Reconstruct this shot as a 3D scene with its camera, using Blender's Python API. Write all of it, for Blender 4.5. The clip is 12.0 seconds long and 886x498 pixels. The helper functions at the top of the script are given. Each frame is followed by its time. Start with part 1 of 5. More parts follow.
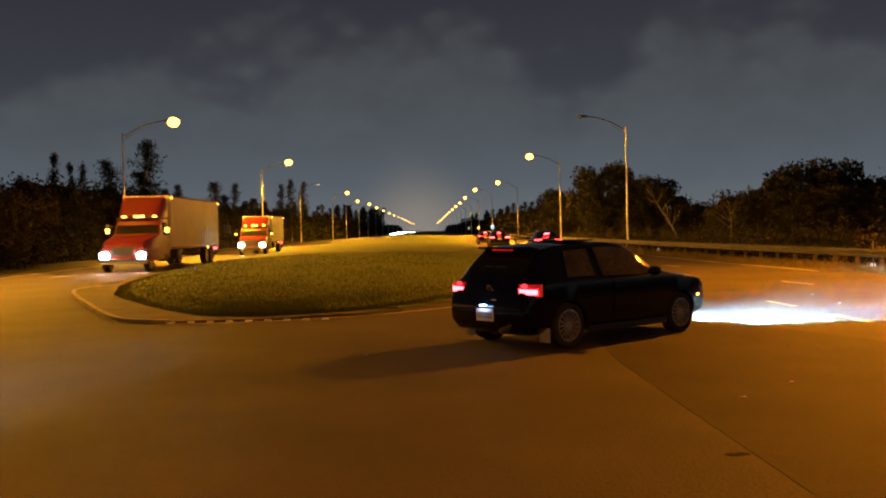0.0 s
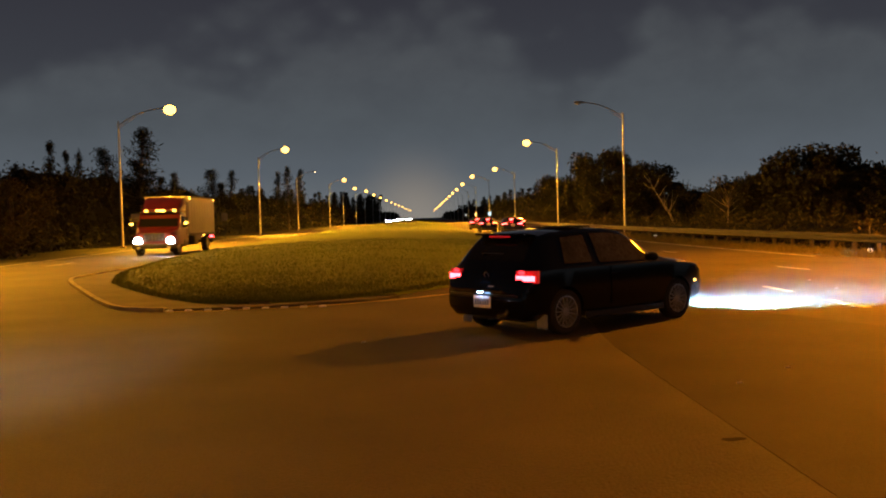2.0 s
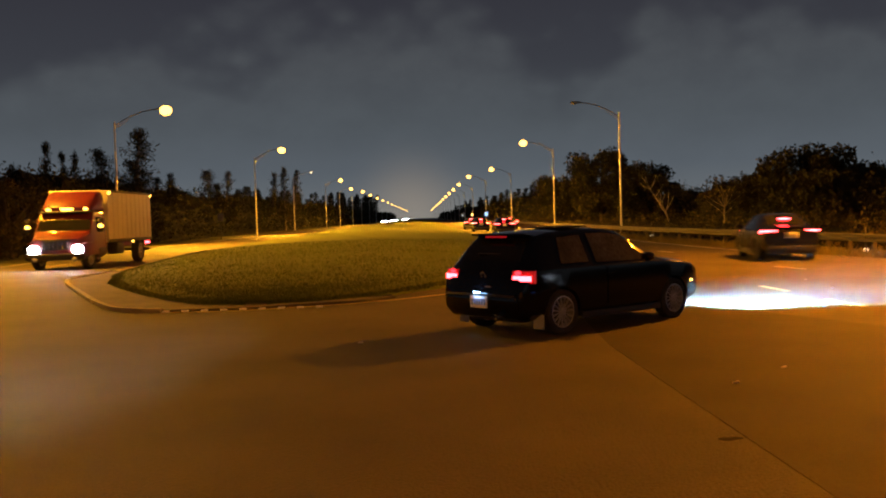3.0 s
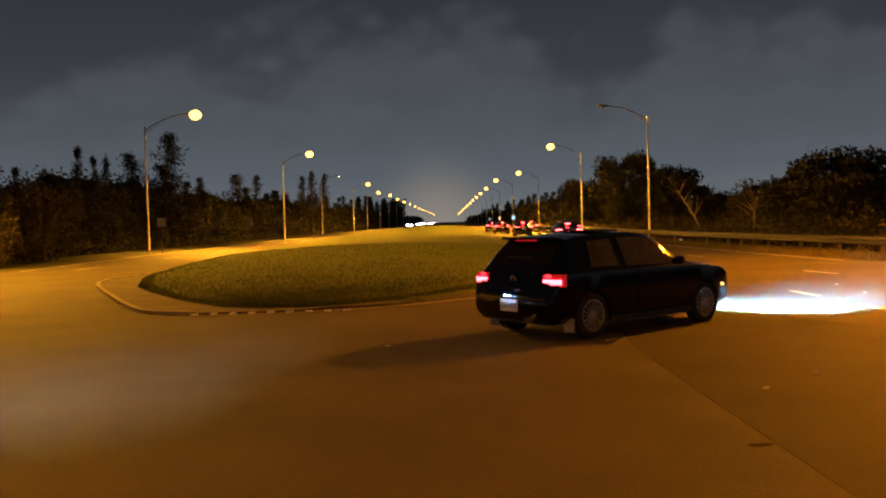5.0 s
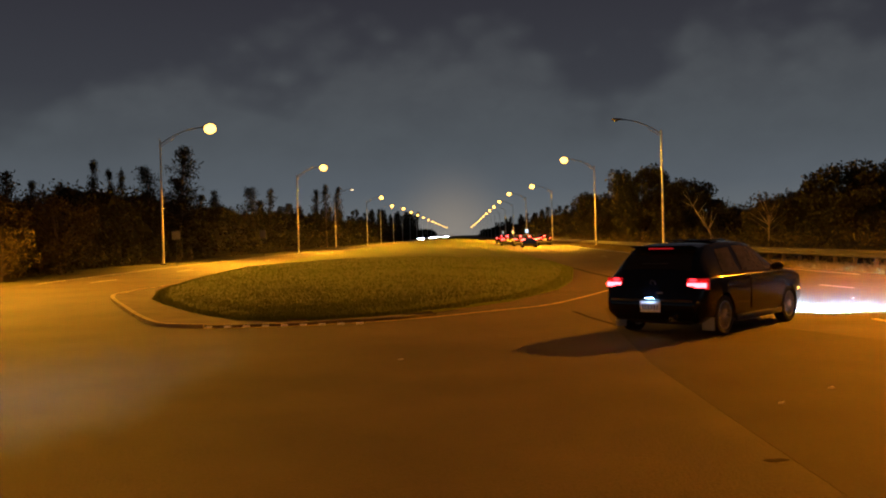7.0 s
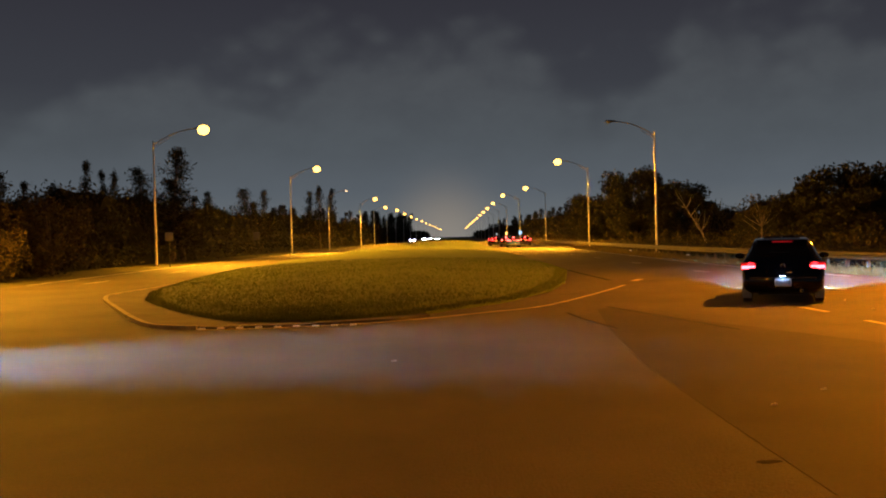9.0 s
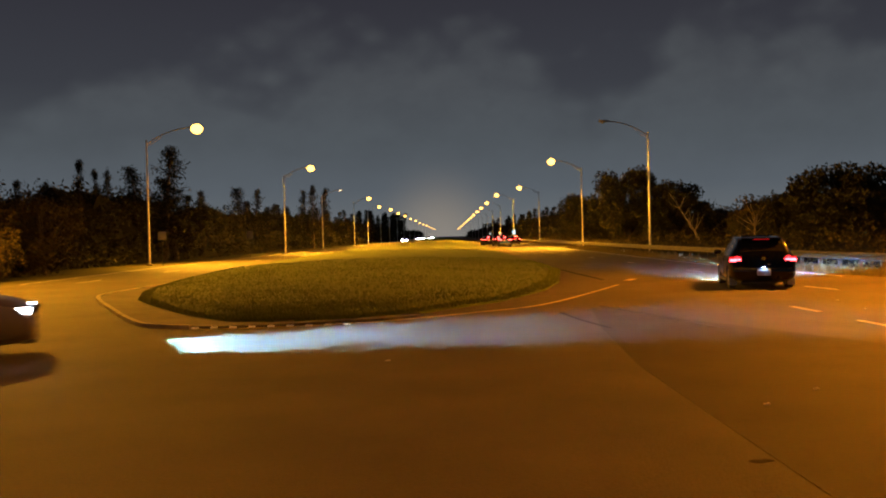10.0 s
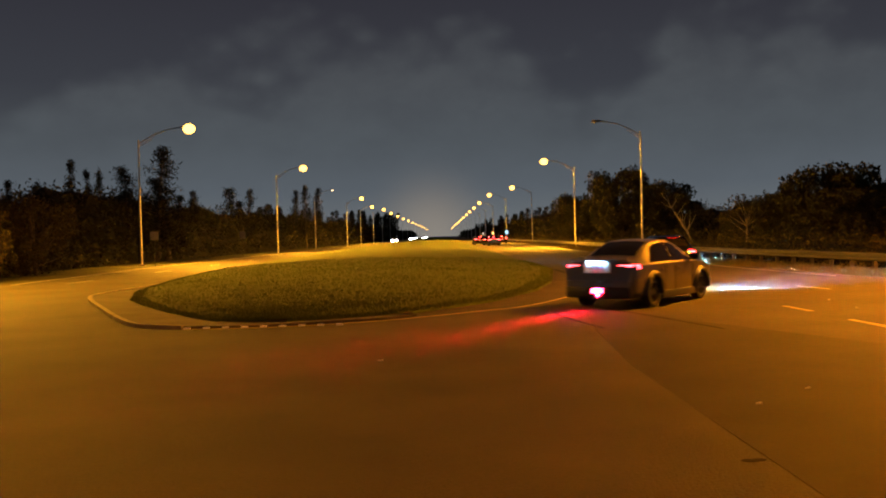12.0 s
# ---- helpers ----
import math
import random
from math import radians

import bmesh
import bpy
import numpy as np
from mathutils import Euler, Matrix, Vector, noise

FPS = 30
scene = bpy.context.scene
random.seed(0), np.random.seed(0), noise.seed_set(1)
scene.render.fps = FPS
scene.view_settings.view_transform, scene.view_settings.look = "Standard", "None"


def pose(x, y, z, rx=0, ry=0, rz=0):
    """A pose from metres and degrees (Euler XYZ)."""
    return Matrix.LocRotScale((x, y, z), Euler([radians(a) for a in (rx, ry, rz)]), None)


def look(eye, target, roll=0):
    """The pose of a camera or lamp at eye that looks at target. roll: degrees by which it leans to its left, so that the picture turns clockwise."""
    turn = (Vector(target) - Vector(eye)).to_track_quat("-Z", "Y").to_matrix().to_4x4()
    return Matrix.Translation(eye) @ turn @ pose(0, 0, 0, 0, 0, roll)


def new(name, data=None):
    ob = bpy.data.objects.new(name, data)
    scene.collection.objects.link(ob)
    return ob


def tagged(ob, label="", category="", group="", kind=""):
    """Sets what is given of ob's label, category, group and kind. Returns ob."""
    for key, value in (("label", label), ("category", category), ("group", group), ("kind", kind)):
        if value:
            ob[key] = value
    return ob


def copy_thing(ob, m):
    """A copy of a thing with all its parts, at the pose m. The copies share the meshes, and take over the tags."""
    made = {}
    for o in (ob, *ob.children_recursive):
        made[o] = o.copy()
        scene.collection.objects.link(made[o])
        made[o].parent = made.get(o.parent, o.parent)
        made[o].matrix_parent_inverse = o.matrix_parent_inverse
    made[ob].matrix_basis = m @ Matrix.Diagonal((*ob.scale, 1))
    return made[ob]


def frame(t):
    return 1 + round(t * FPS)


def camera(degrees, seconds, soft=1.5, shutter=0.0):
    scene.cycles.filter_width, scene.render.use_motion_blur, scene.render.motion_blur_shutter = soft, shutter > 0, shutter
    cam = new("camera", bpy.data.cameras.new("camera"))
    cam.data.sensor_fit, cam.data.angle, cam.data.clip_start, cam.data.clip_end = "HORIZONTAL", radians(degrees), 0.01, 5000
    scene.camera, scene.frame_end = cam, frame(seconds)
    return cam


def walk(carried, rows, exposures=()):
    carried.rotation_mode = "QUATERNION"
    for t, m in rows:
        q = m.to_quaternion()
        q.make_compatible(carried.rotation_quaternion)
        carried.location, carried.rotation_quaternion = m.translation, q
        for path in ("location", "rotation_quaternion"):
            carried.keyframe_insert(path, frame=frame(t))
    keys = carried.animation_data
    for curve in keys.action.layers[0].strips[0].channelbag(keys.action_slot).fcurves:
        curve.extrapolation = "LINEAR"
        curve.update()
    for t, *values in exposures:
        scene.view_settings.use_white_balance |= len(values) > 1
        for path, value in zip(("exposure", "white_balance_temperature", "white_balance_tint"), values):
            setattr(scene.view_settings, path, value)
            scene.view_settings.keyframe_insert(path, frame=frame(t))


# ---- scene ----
import functools

# ---- camera: held by hand at eye height, it only pans and tilts a little ----
cam = camera(50.83, 12.0, soft=2.0, shutter=0.5)
EYE = (0.0, 0.0, 1.65)
# seconds, the point looked at, lean
PATH = [
    (0.0, (1.423, 100.0, -0.352), 1.29),
    (0.5, (1.442, 100.0, -0.655), 1.37),
    (1.0, (1.274, 100.0, -1.074), 1.43),
    (1.5, (1.220, 100.0, -1.472), 1.51),
    (2.0, (1.683, 100.0, -1.776), 1.52),
    (2.5, (2.049, 100.0, -1.598), 1.66),
    (3.0, (2.043, 100.0, -1.754), 1.62),
    (5.0, (-0.850, 100.0, -1.270), 1.59),
    (5.5, (-1.735, 100.0, -0.876), 1.57),
    (6.0, (-2.273, 100.0, -0.481), 1.49),
    (6.5, (-2.338, 100.0, -0.100), 1.52),
    (7.0, (-2.234, 100.0, 0.201), 1.52),
    (9.0, (-1.540, 100.0, 0.347), 1.46),
    (9.5, (-1.198, 100.0, 0.310), 1.42),
    (10.0, (-0.865, 100.0, 0.282), 1.39),
    (10.5, (-0.701, 100.0, 0.279), 1.40),
    (11.0, (-0.512, 100.0, 0.211), 1.42),
    (11.5, (-0.243, 100.0, 0.259), 1.38),
    (12.0, (-0.095, 100.0, 0.258), 1.43),
]
walk(cam, [(t, look(EYE, aim, -lean)) for t, aim, lean in PATH])

# ---- world: a night sky with low cloud lit from below by the town ----
world = bpy.data.worlds.new("night_sky")
scene.world = world
world.use_nodes = True


def build_world():
    nt = world.node_tree
    nt.nodes.clear()
    n, l = nt.nodes, nt.links
    out = n.new("ShaderNodeOutputWorld")
    bg = n.new("ShaderNodeBackground")
    tc = n.new("ShaderNodeTexCoord")
    sep = n.new("ShaderNodeSeparateXYZ")
    l.new(tc.outputs["Generated"], sep.inputs[0])
    # a deck of cloud: its tone follows the height over the horizon, its upper edge is torn into heaps
    mp = n.new("ShaderNodeMapping")
    mp.inputs["Scale"].default_value = (1.0, 1.0, 1.5)
    mp.inputs["Location"].default_value = (0.37, 0.1, 0.2)
    l.new(tc.outputs["Generated"], mp.inputs[0])
    heaps = n.new("ShaderNodeTexNoise")
    heaps.inputs["Scale"].default_value, heaps.inputs["Detail"].default_value, heaps.inputs["Roughness"].default_value = 4.6, 9, 0.55
    l.new(mp.outputs[0], heaps.inputs["Vector"])
    wisps = n.new("ShaderNodeTexNoise")
    wisps.inputs["Scale"].default_value, wisps.inputs["Detail"].default_value, wisps.inputs["Roughness"].default_value = 13.0, 7, 0.6
    l.new(mp.outputs[0], wisps.inputs["Vector"])

    def calc(op, a, b):
        m = n.new("ShaderNodeMath")
        m.operation = op
        for k, v in enumerate((a, b)):
            if isinstance(v, (int, float)):
                m.inputs[k].default_value = v
            else:
                l.new(v, m.inputs[k])
        return m.outputs[0]

    def curve(source, points):
        r = n.new("ShaderNodeValToRGB")
        e = r.color_ramp.elements
        e[0].position, e[0].color = points[0][0], (*points[0][1], 1)
        e[1].position, e[1].color = points[-1][0], (*points[-1][1], 1)
        for pos, col in points[1:-1]:
            e.new(pos).color = (*col, 1)
        l.new(source, r.inputs[0])
        return r.outputs[0]

    def blend(kind, fac, a, b):
        m = n.new("ShaderNodeMix")
        m.data_type, m.blend_type = "RGBA", kind
        for k, v in ((0, fac), (6, a), (7, b)):
            if isinstance(v, (int, float)):
                m.inputs[k].default_value = v
            elif isinstance(v, tuple):
                m.inputs[k].default_value = (*v, 1)
            else:
                l.new(v, m.inputs[k])
        return m.outputs[2]

    z = sep.outputs["Z"]
    # height of the cloud tops round the horizon
    tops = curve(calc("ADD", calc("MULTIPLY", sep.outputs["X"], 0.5), 0.5), [(p, (h, h, h)) for p, h in ((0.0, 0.16), (0.26, 0.12), (0.34, 0.165), (0.41, 0.205), (0.50, 0.225), (0.545, 0.20), (0.575, 0.165), (0.62, 0.20), (0.70, 0.20), (0.78, 0.18), (1.0, 0.20))])
    puffs = n.new("ShaderNodeTexVoronoi")
    puffs.feature = "SMOOTH_F1"
    puffs.inputs["Scale"].default_value, puffs.inputs["Detail"].default_value, puffs.inputs["Roughness"].default_value = 11.0, 2.0, 0.5
    l.new(mp.outputs[0], puffs.inputs["Vector"])
    lump = calc("ADD", calc("MULTIPLY", calc("SUBTRACT", heaps.outputs["Fac"], 0.5), 0.16), calc("MULTIPLY", calc("SUBTRACT", 0.72, puffs.outputs["Distance"]), 0.12))
    over = calc("SUBTRACT", calc("ADD", tops, lump), z)
    mask = n.new("ShaderNodeMapRange")
    mask.interpolation_type = "SMOOTHSTEP"
    mask.inputs[1].default_value, mask.inputs[2].default_value = -0.022, 0.045
    l.new(over, mask.inputs[0])
    body = calc("MINIMUM", calc("MAXIMUM", calc("ADD", 0.84, calc("MULTIPLY", calc("SUBTRACT", wisps.outputs["Fac"], 0.5), 1.3)), 0.0), 1.0)
    clear = curve(z, [(0.0, (0.125, 0.138, 0.150)), (0.05, (0.080, 0.094, 0.110)), (0.10, (0.056, 0.064, 0.074)), (0.16, (0.039, 0.042, 0.052)), (0.25, (0.029, 0.029, 0.038)), (0.5, (0.013, 0.013, 0.018))])
    cloud = curve(z, [(0.0, (0.135, 0.150, 0.160)), (0.05, (0.090, 0.106, 0.124)), (0.10, (0.074, 0.086, 0.098)), (0.16, (0.066, 0.073, 0.082)), (0.25, (0.050, 0.053, 0.060)), (0.5, (0.016, 0.016, 0.020))])
    sky = blend("MIX", calc("MULTIPLY", mask.outputs[0], body), clear, cloud)
    # the glow of the lit road's haze where it meets the horizon
    dot = n.new("ShaderNodeVectorMath")
    dot.operation = "DOT_PRODUCT"
    dot.inputs[1].default_value = (-0.012, 0.9999, 0.008)
    l.new(tc.outputs["Generated"], dot.inputs[0])
    near = calc("MULTIPLY", calc("MAXIMUM", calc("SUBTRACT", dot.outputs["Value"], 0.9955), 0.0), 1.0 / 0.0045)
    sky = blend("ADD", calc("POWER", near, 4.0), sky, (0.10, 0.066, 0.030))
    l.new(sky, bg.inputs["Color"])
    bg.inputs["Strength"].default_value = 1.0
    l.new(bg.outputs[0], out.inputs["Surface"])


build_world()
scene.view_settings.exposure = 0.12

SODIUM = (1.0, 0.305, 0.006)
SODIUM_YELLOW = (1.0, 0.40, 0.016)
# the rows of street lamps: distance along the road, state
# distances below 0: unseen lamps added behind the camera to fill the foreground
LEFT_LAMPS = [(-13, -12.0, "lit"), (37, -20.2, "lit"), (71.2, -19.2, "lit"), (113.7, -16.9, "lit"), (168.3, -19.8, "dim"), (204.6, -17.8, "lit"), (262, -19.9, "lit"), (291, -18.5, "lit")]
LEFT_LAMPS += [(338 + 46 * i + 3.2 * i * i, -18.8, "lit") for i in range(11)]
RIGHT_LAMPS = [(-9, 2.6, "lit"), (27, 15.6, "lit"), (74.1, 12.2, "out"), (112.5, 12.3, "lit"), (174.2, 13.0, "lit"), (203.6, 10.2, "lit"), (251.7, 9.9, "lit"), (298, 9.9, "lit")]
RIGHT_LAMPS += [(344 + 47 * i + 3.2 * i * i, 9.9, "lit") for i in range(11)]
HEAD_Z = 10.4


def street_light(x, y, watts, color):
    """A cut-off lamp: its light falls on the road side."""
    d = bpy.data.lights.new("sodium_light", "SPOT")
    d.energy, d.color, d.shadow_soft_size = watts, color, 0.22
    d.spot_size, d.spot_blend = radians(164), 0.85
    o = new("sodium_light", d)
    o.matrix_world = pose(x, y, HEAD_Z - 0.60, 0, -36 if x < 0 else 36, 0)
    return o


LAMP_W = 40000.0
for y, x, state in LEFT_LAMPS[:7] + RIGHT_LAMPS[:7]:
    if state != "out":
        street_light(x, y, LAMP_W * (0.3 if state == "dim" else 3.2 if y > 80 else 2.1 if y > 60 else 0.85 if y > 0 and x < 0 else 0.92 if y > 0 else 0.18 if x < 0 else 0.62), SODIUM if y < 32 else SODIUM_YELLOW)


# ---- materials ----
def mat(name, base, rough=0.6, metal=0.0, vary=0.0, scale=8.0, fine=60.0, bump=0.0, spec=0.5, emit=None, strength=0.0, coat=0.0, second=None, ramp=(0.35, 0.65)):
    m = bpy.data.materials.new(name)
    m.use_nodes = True
    nt = m.node_tree
    n, l = nt.nodes, nt.links
    b = n["Principled BSDF"]
    b.inputs["Base Color"].default_value = (*base, 1)
    b.inputs["Roughness"].default_value = rough
    b.inputs["Metallic"].default_value = metal
    b.inputs["Specular IOR Level"].default_value = spec
    b.inputs["Coat Weight"].default_value = coat
    if emit:
        b.inputs["Emission Color"].default_value = (*emit, 1)
        b.inputs["Emission Strength"].default_value = strength
    if vary or second or bump:
        tc = n.new("ShaderNodeTexCoord")
        a = n.new("ShaderNodeTexNoise")
        a.inputs["Scale"].default_value, a.inputs["Detail"].default_value = scale, 6
        f = n.new("ShaderNodeTexNoise")
        f.inputs["Scale"].default_value, f.inputs["Detail"].default_value = fine, 4
        l.new(tc.outputs["Object"], a.inputs["Vector"])
        l.new(tc.outputs["Object"], f.inputs["Vector"])
        cr = n.new("ShaderNodeValToRGB")
        lo = second or tuple(c * (1 - vary) for c in base)
        cr.color_ramp.elements[0].position, cr.color_ramp.elements[0].color = ramp[0], (*lo, 1)
        cr.color_ramp.elements[1].position, cr.color_ramp.elements[1].color = ramp[1], (*base, 1)
        l.new(a.outputs["Fac"], cr.inputs[0])
        mx = n.new("ShaderNodeMix")
        mx.data_type, mx.blend_type = "RGBA", "OVERLAY"
        mx.inputs["Factor"].default_value = min(1.0, 0.2 + vary)
        l.new(cr.outputs[0], mx.inputs[6])
        l.new(f.outputs["Fac"], mx.inputs[7])
        l.new(mx.outputs[2], b.inputs["Base Color"])
        if bump:
            bp = n.new("ShaderNodeBump")
            bp.inputs["Strength"].default_value, bp.inputs["Distance"].default_value = bump, 0.02
            l.new(f.outputs["Fac"], bp.inputs["Height"])
            l.new(bp.outputs[0], b.inputs["Normal"])
    return m


ASPHALT = mat("asphalt", (0.063, 0.053, 0.027), 0.75, vary=0.40, scale=0.42, fine=38, bump=0.8, spec=0.20)
ASPHALT_OLD = mat("asphalt_old", (0.048, 0.040, 0.022), 0.75, vary=0.3, scale=0.6, fine=60, bump=0.35, spec=0.10)
TAR = mat("tar_seal", (0.027, 0.025, 0.023), 0.95, vary=0.3, scale=2, fine=30, bump=0.2, spec=0.05)
GRASS = mat("mown_grass", (0.064, 0.086, 0.017), 0.9, vary=0.12, scale=0.35, fine=9, bump=0.2, spec=0.15)
VERGE = mat("verge_soil_and_grass", (0.070, 0.068, 0.028), 0.95, vary=0.5, scale=0.25, fine=6, bump=0.5, spec=0.1)
BLADE = mat("grass_blade", (0.066, 0.090, 0.018), 0.8, vary=0.12, scale=0.7, fine=5, spec=0.2)
DRY_BLADE = mat("dry_grass_blade", (0.12, 0.10, 0.042), 0.85, vary=0.4, scale=0.7, fine=5, spec=0.15)
CONCRETE = mat("kerb_concrete", (0.20, 0.17, 0.115), 0.85, vary=0.4, scale=1.5, fine=40, bump=0.3)
APRON = mat("worn_apron_asphalt", (0.085, 0.075, 0.056), 0.85, vary=0.35, scale=0.9, fine=40, bump=0.35, spec=0.2)
YELLOW_PAINT = mat("yellow_road_paint", (0.42, 0.30, 0.06), 0.6, vary=0.45, scale=3, fine=50, bump=0.1)
WHITE_PAINT = mat("white_road_paint", (0.34, 0.33, 0.31), 0.6, vary=0.4, scale=3, fine=50, bump=0.1)
BLOCK_WHITE = mat("white_glazed_block", (0.78, 0.77, 0.72), 0.35, vary=0.15, scale=6, fine=60)
GALV = mat("galvanised_steel", (0.075, 0.072, 0.068), 0.6, 0.3, vary=0.3, scale=1.2, fine=30, bump=0.03)
POLE = mat("aluminium_pole", (0.58, 0.56, 0.52), 0.38, 0.8, vary=0.15, scale=0.8, fine=25)
WOOD_POST = mat("weathered_wood_post", (0.085, 0.065, 0.048), 0.9, vary=0.4, scale=4, fine=60, bump=0.3)
HEAD = mat("lamp_housing", (0.35, 0.35, 0.34), 0.45, 0.6, vary=0.15, scale=5, fine=40)
SODIUM_GLOW = mat("sodium_lens", (0.9, 0.6, 0.2), 0.3, emit=(1.0, 0.53, 0.085), strength=6.0)
SODIUM_DIM = mat("sodium_lens_dim", (0.9, 0.7, 0.4), 0.3, emit=(1.0, 0.72, 0.40), strength=5.0)
LENS_OFF = mat("lamp_lens_unlit", (0.55, 0.55, 0.52), 0.2)
BARK = mat("bark", (0.15, 0.12, 0.09), 0.95, vary=0.45, scale=3, fine=30, bump=0.5, spec=0.15)
PALE_BARK = mat("pale_dead_bark", (0.34, 0.29, 0.22), 0.9, vary=0.4, scale=3, fine=30, bump=0.4, spec=0.15)
LEAF = mat("broad_leaf", (0.040, 0.040, 0.016), 0.75, vary=0.5, scale=0.6, fine=4, spec=0.25)
NEEDLE = mat("casuarina_needles", (0.029, 0.029, 0.014), 0.85, vary=0.45, scale=0.6, fine=4, spec=0.15)
SHRUB = mat("shrub_leaf", (0.085, 0.068, 0.022), 0.8, vary=0.5, scale=0.6, fine=4, spec=0.2)
# near-black core under the leaves: the shade inside the undergrowth, put into colour
SHADE_CORE = mat("undergrowth_shade_core", (0.016, 0.015, 0.011), 0.95, vary=0.5, scale=0.4, fine=8, bump=0.4, spec=0.1)
RUBBER = mat("tyre_rubber", (0.007, 0.007, 0.007), 0.9, vary=0.3, scale=8, fine=80, bump=0.1)
BLACK_PLASTIC = mat("black_plastic", (0.008, 0.008, 0.009), 0.6, vary=0.2, scale=6, fine=80, bump=0.05)
ALLOY = mat("alloy_rim", (0.36, 0.35, 0.35), 0.32, 0.75, vary=0.15, scale=9, fine=60)
DARK_ALLOY = mat("dark_alloy_rim", (0.035, 0.035, 0.038), 0.4, 0.6, vary=0.15, scale=9, fine=60)
CHROME = mat("chrome", (0.75, 0.75, 0.75), 0.12, 1.0)
BLACK_PAINT = mat("black_car_paint", (0.0025, 0.0025, 0.004), 0.09, 0.0, coat=0.0, spec=0.32)
SILVER_PAINT = mat("silver_beige_car_paint", (0.11, 0.095, 0.080), 0.30, 0.45, coat=0.4, vary=0.06, scale=3, fine=300)
DARK_PAINT = mat("dark_grey_car_paint", (0.004, 0.004, 0.005), 0.25, 0.0, coat=0.1)
BLUE_PAINT = mat("blue_car_paint", (0.008, 0.03, 0.20), 0.25, 0.2, coat=0.4)
RED_PAINT = mat("red_truck_paint", (0.080, 0.008, 0.006), 0.35, 0.0, coat=0.4, vary=0.2, scale=2, fine=40)
WHITE_BOX = mat("white_box_panel", (0.42, 0.40, 0.37), 0.5, 0.1, vary=0.15, scale=1.2, fine=30)
TINT_GLASS = mat("tinted_glass", (0.008, 0.008, 0.009), 0.02, 0.0, spec=0.16)
CABIN_GREY = mat("window_with_lit_seats", (0.062, 0.056, 0.050), 0.10, spec=0.15, vary=0.5, scale=2.5, fine=20)
CLEAR_LAMP = mat("headlamp_glass", (0.30, 0.32, 0.36), 0.08, spec=0.7)
RED_LENS = mat("red_lamp_lens", (0.35, 0.01, 0.01), 0.15, emit=(1.0, 0.02, 0.03), strength=0.22)
RED_HOT = mat("red_lamp_core", (0.5, 0.02, 0.03), 0.2, emit=(1.0, 0.034, 0.045), strength=22.0)
RED_WARM = mat("red_lamp_bulb", (0.5, 0.02, 0.03), 0.2, emit=(1.0, 0.03, 0.045), strength=3.0)
FAR_RED = mat("far_red_lamp", (0.5, 0.02, 0.03), 0.2, emit=(1.0, 0.018, 0.024), strength=90.0)
AMBER = mat("amber_marker", (0.6, 0.3, 0.02), 0.2, emit=(1.0, 0.50, 0.06), strength=9.0)
WHITE_BEAM = mat("headlamp_core", (0.8, 0.85, 0.95), 0.2, emit=(0.72, 0.84, 1.0), strength=30.0)
TRUCK_BEAM = mat("truck_headlamp_core", (0.8, 0.85, 0.95), 0.2, emit=(0.86, 0.86, 1.0), strength=200.0)
FAR_BEAM = mat("far_headlamp_core", (0.8, 0.85, 0.95), 0.2, emit=(0.85, 0.92, 1.0), strength=300.0)
XENON = mat("xenon_filament", (0.8, 0.85, 0.95), 0.2, emit=(0.17, 0.46, 1.0), strength=1.1e7)
XENON_SEDAN = mat("xenon_filament_sedan", (0.8, 0.85, 0.95), 0.2, emit=(0.28, 0.51, 1.0), strength=2.5e7)
PLATE = mat("number_plate_lit", (0.75, 0.78, 0.82), 0.4)
XENON_WAITING = mat("xenon_filament_waiting", (0.8, 0.85, 0.95), 0.2, emit=(0.74, 0.82, 1.0), strength=1.1e8)
PLATE_INK = mat("plate_ink", (0.10, 0.14, 0.22), 0.5)
PLATE_LAMP = mat("plate_lamp", (0.8, 0.9, 1.0), 0.3, emit=(0.30, 0.60, 1.0), strength=75.0)
BLUE_GLOW = mat("blue_underglow_strip", (0.2, 0.4, 1.0), 0.3, emit=(0.08, 0.30, 1.0), strength=60.0)
HOOD_BLACK = mat("lamp_hood_black", (0.0, 0.0, 0.0), 1.0, spec=0.0)
SIGN_GREY = mat("sign_back_aluminium", (0.30, 0.29, 0.26), 0.5, 0.5, vary=0.2, scale=4, fine=30)
# no lamp: light thrown back by the reflector is put in as emission
REFLECTOR = mat("white_reflector_glow", (0.8, 0.85, 0.85), 0.3, emit=(0.75, 0.95, 1.0), strength=0.35)
FOG_RED = mat("red_rear_fog_core", (0.6, 0.02, 0.06), 0.2, emit=(1.0, 0.004, 0.013), strength=420.0)

FOG_ARC = mat("red_fog_arc", (0.6, 0.02, 0.06), 0.2, emit=(1.0, 0.004, 0.010), strength=1.4e6)


# ---- mesh helpers ----
def done(bm, smooth=35):
    bmesh.ops.recalc_face_normals(bm, faces=bm.faces)
    me = bpy.data.meshes.new("mesh")
    bm.to_mesh(me)
    bm.free()
    if smooth:
        me.polygons.foreach_set("use_smooth", [True] * len(me.polygons))
        me.set_sharp_from_angle(angle=radians(smooth))
    return me


def part(name, bm, material, parent, label="", smooth=35, kind=""):
    me = bm if isinstance(bm, bpy.types.Mesh) else done(bm, smooth)
    if not me.materials:
        me.materials.append(material)
    o = new(name, me)
    o.parent = parent
    return tagged(o, label=label, kind=kind)


def thing(name, m, label, category, group="", kind=""):
    o = new(name)
    o.empty_display_size = 0.2
    o.matrix_world = m
    return tagged(o, label, category, group, kind)


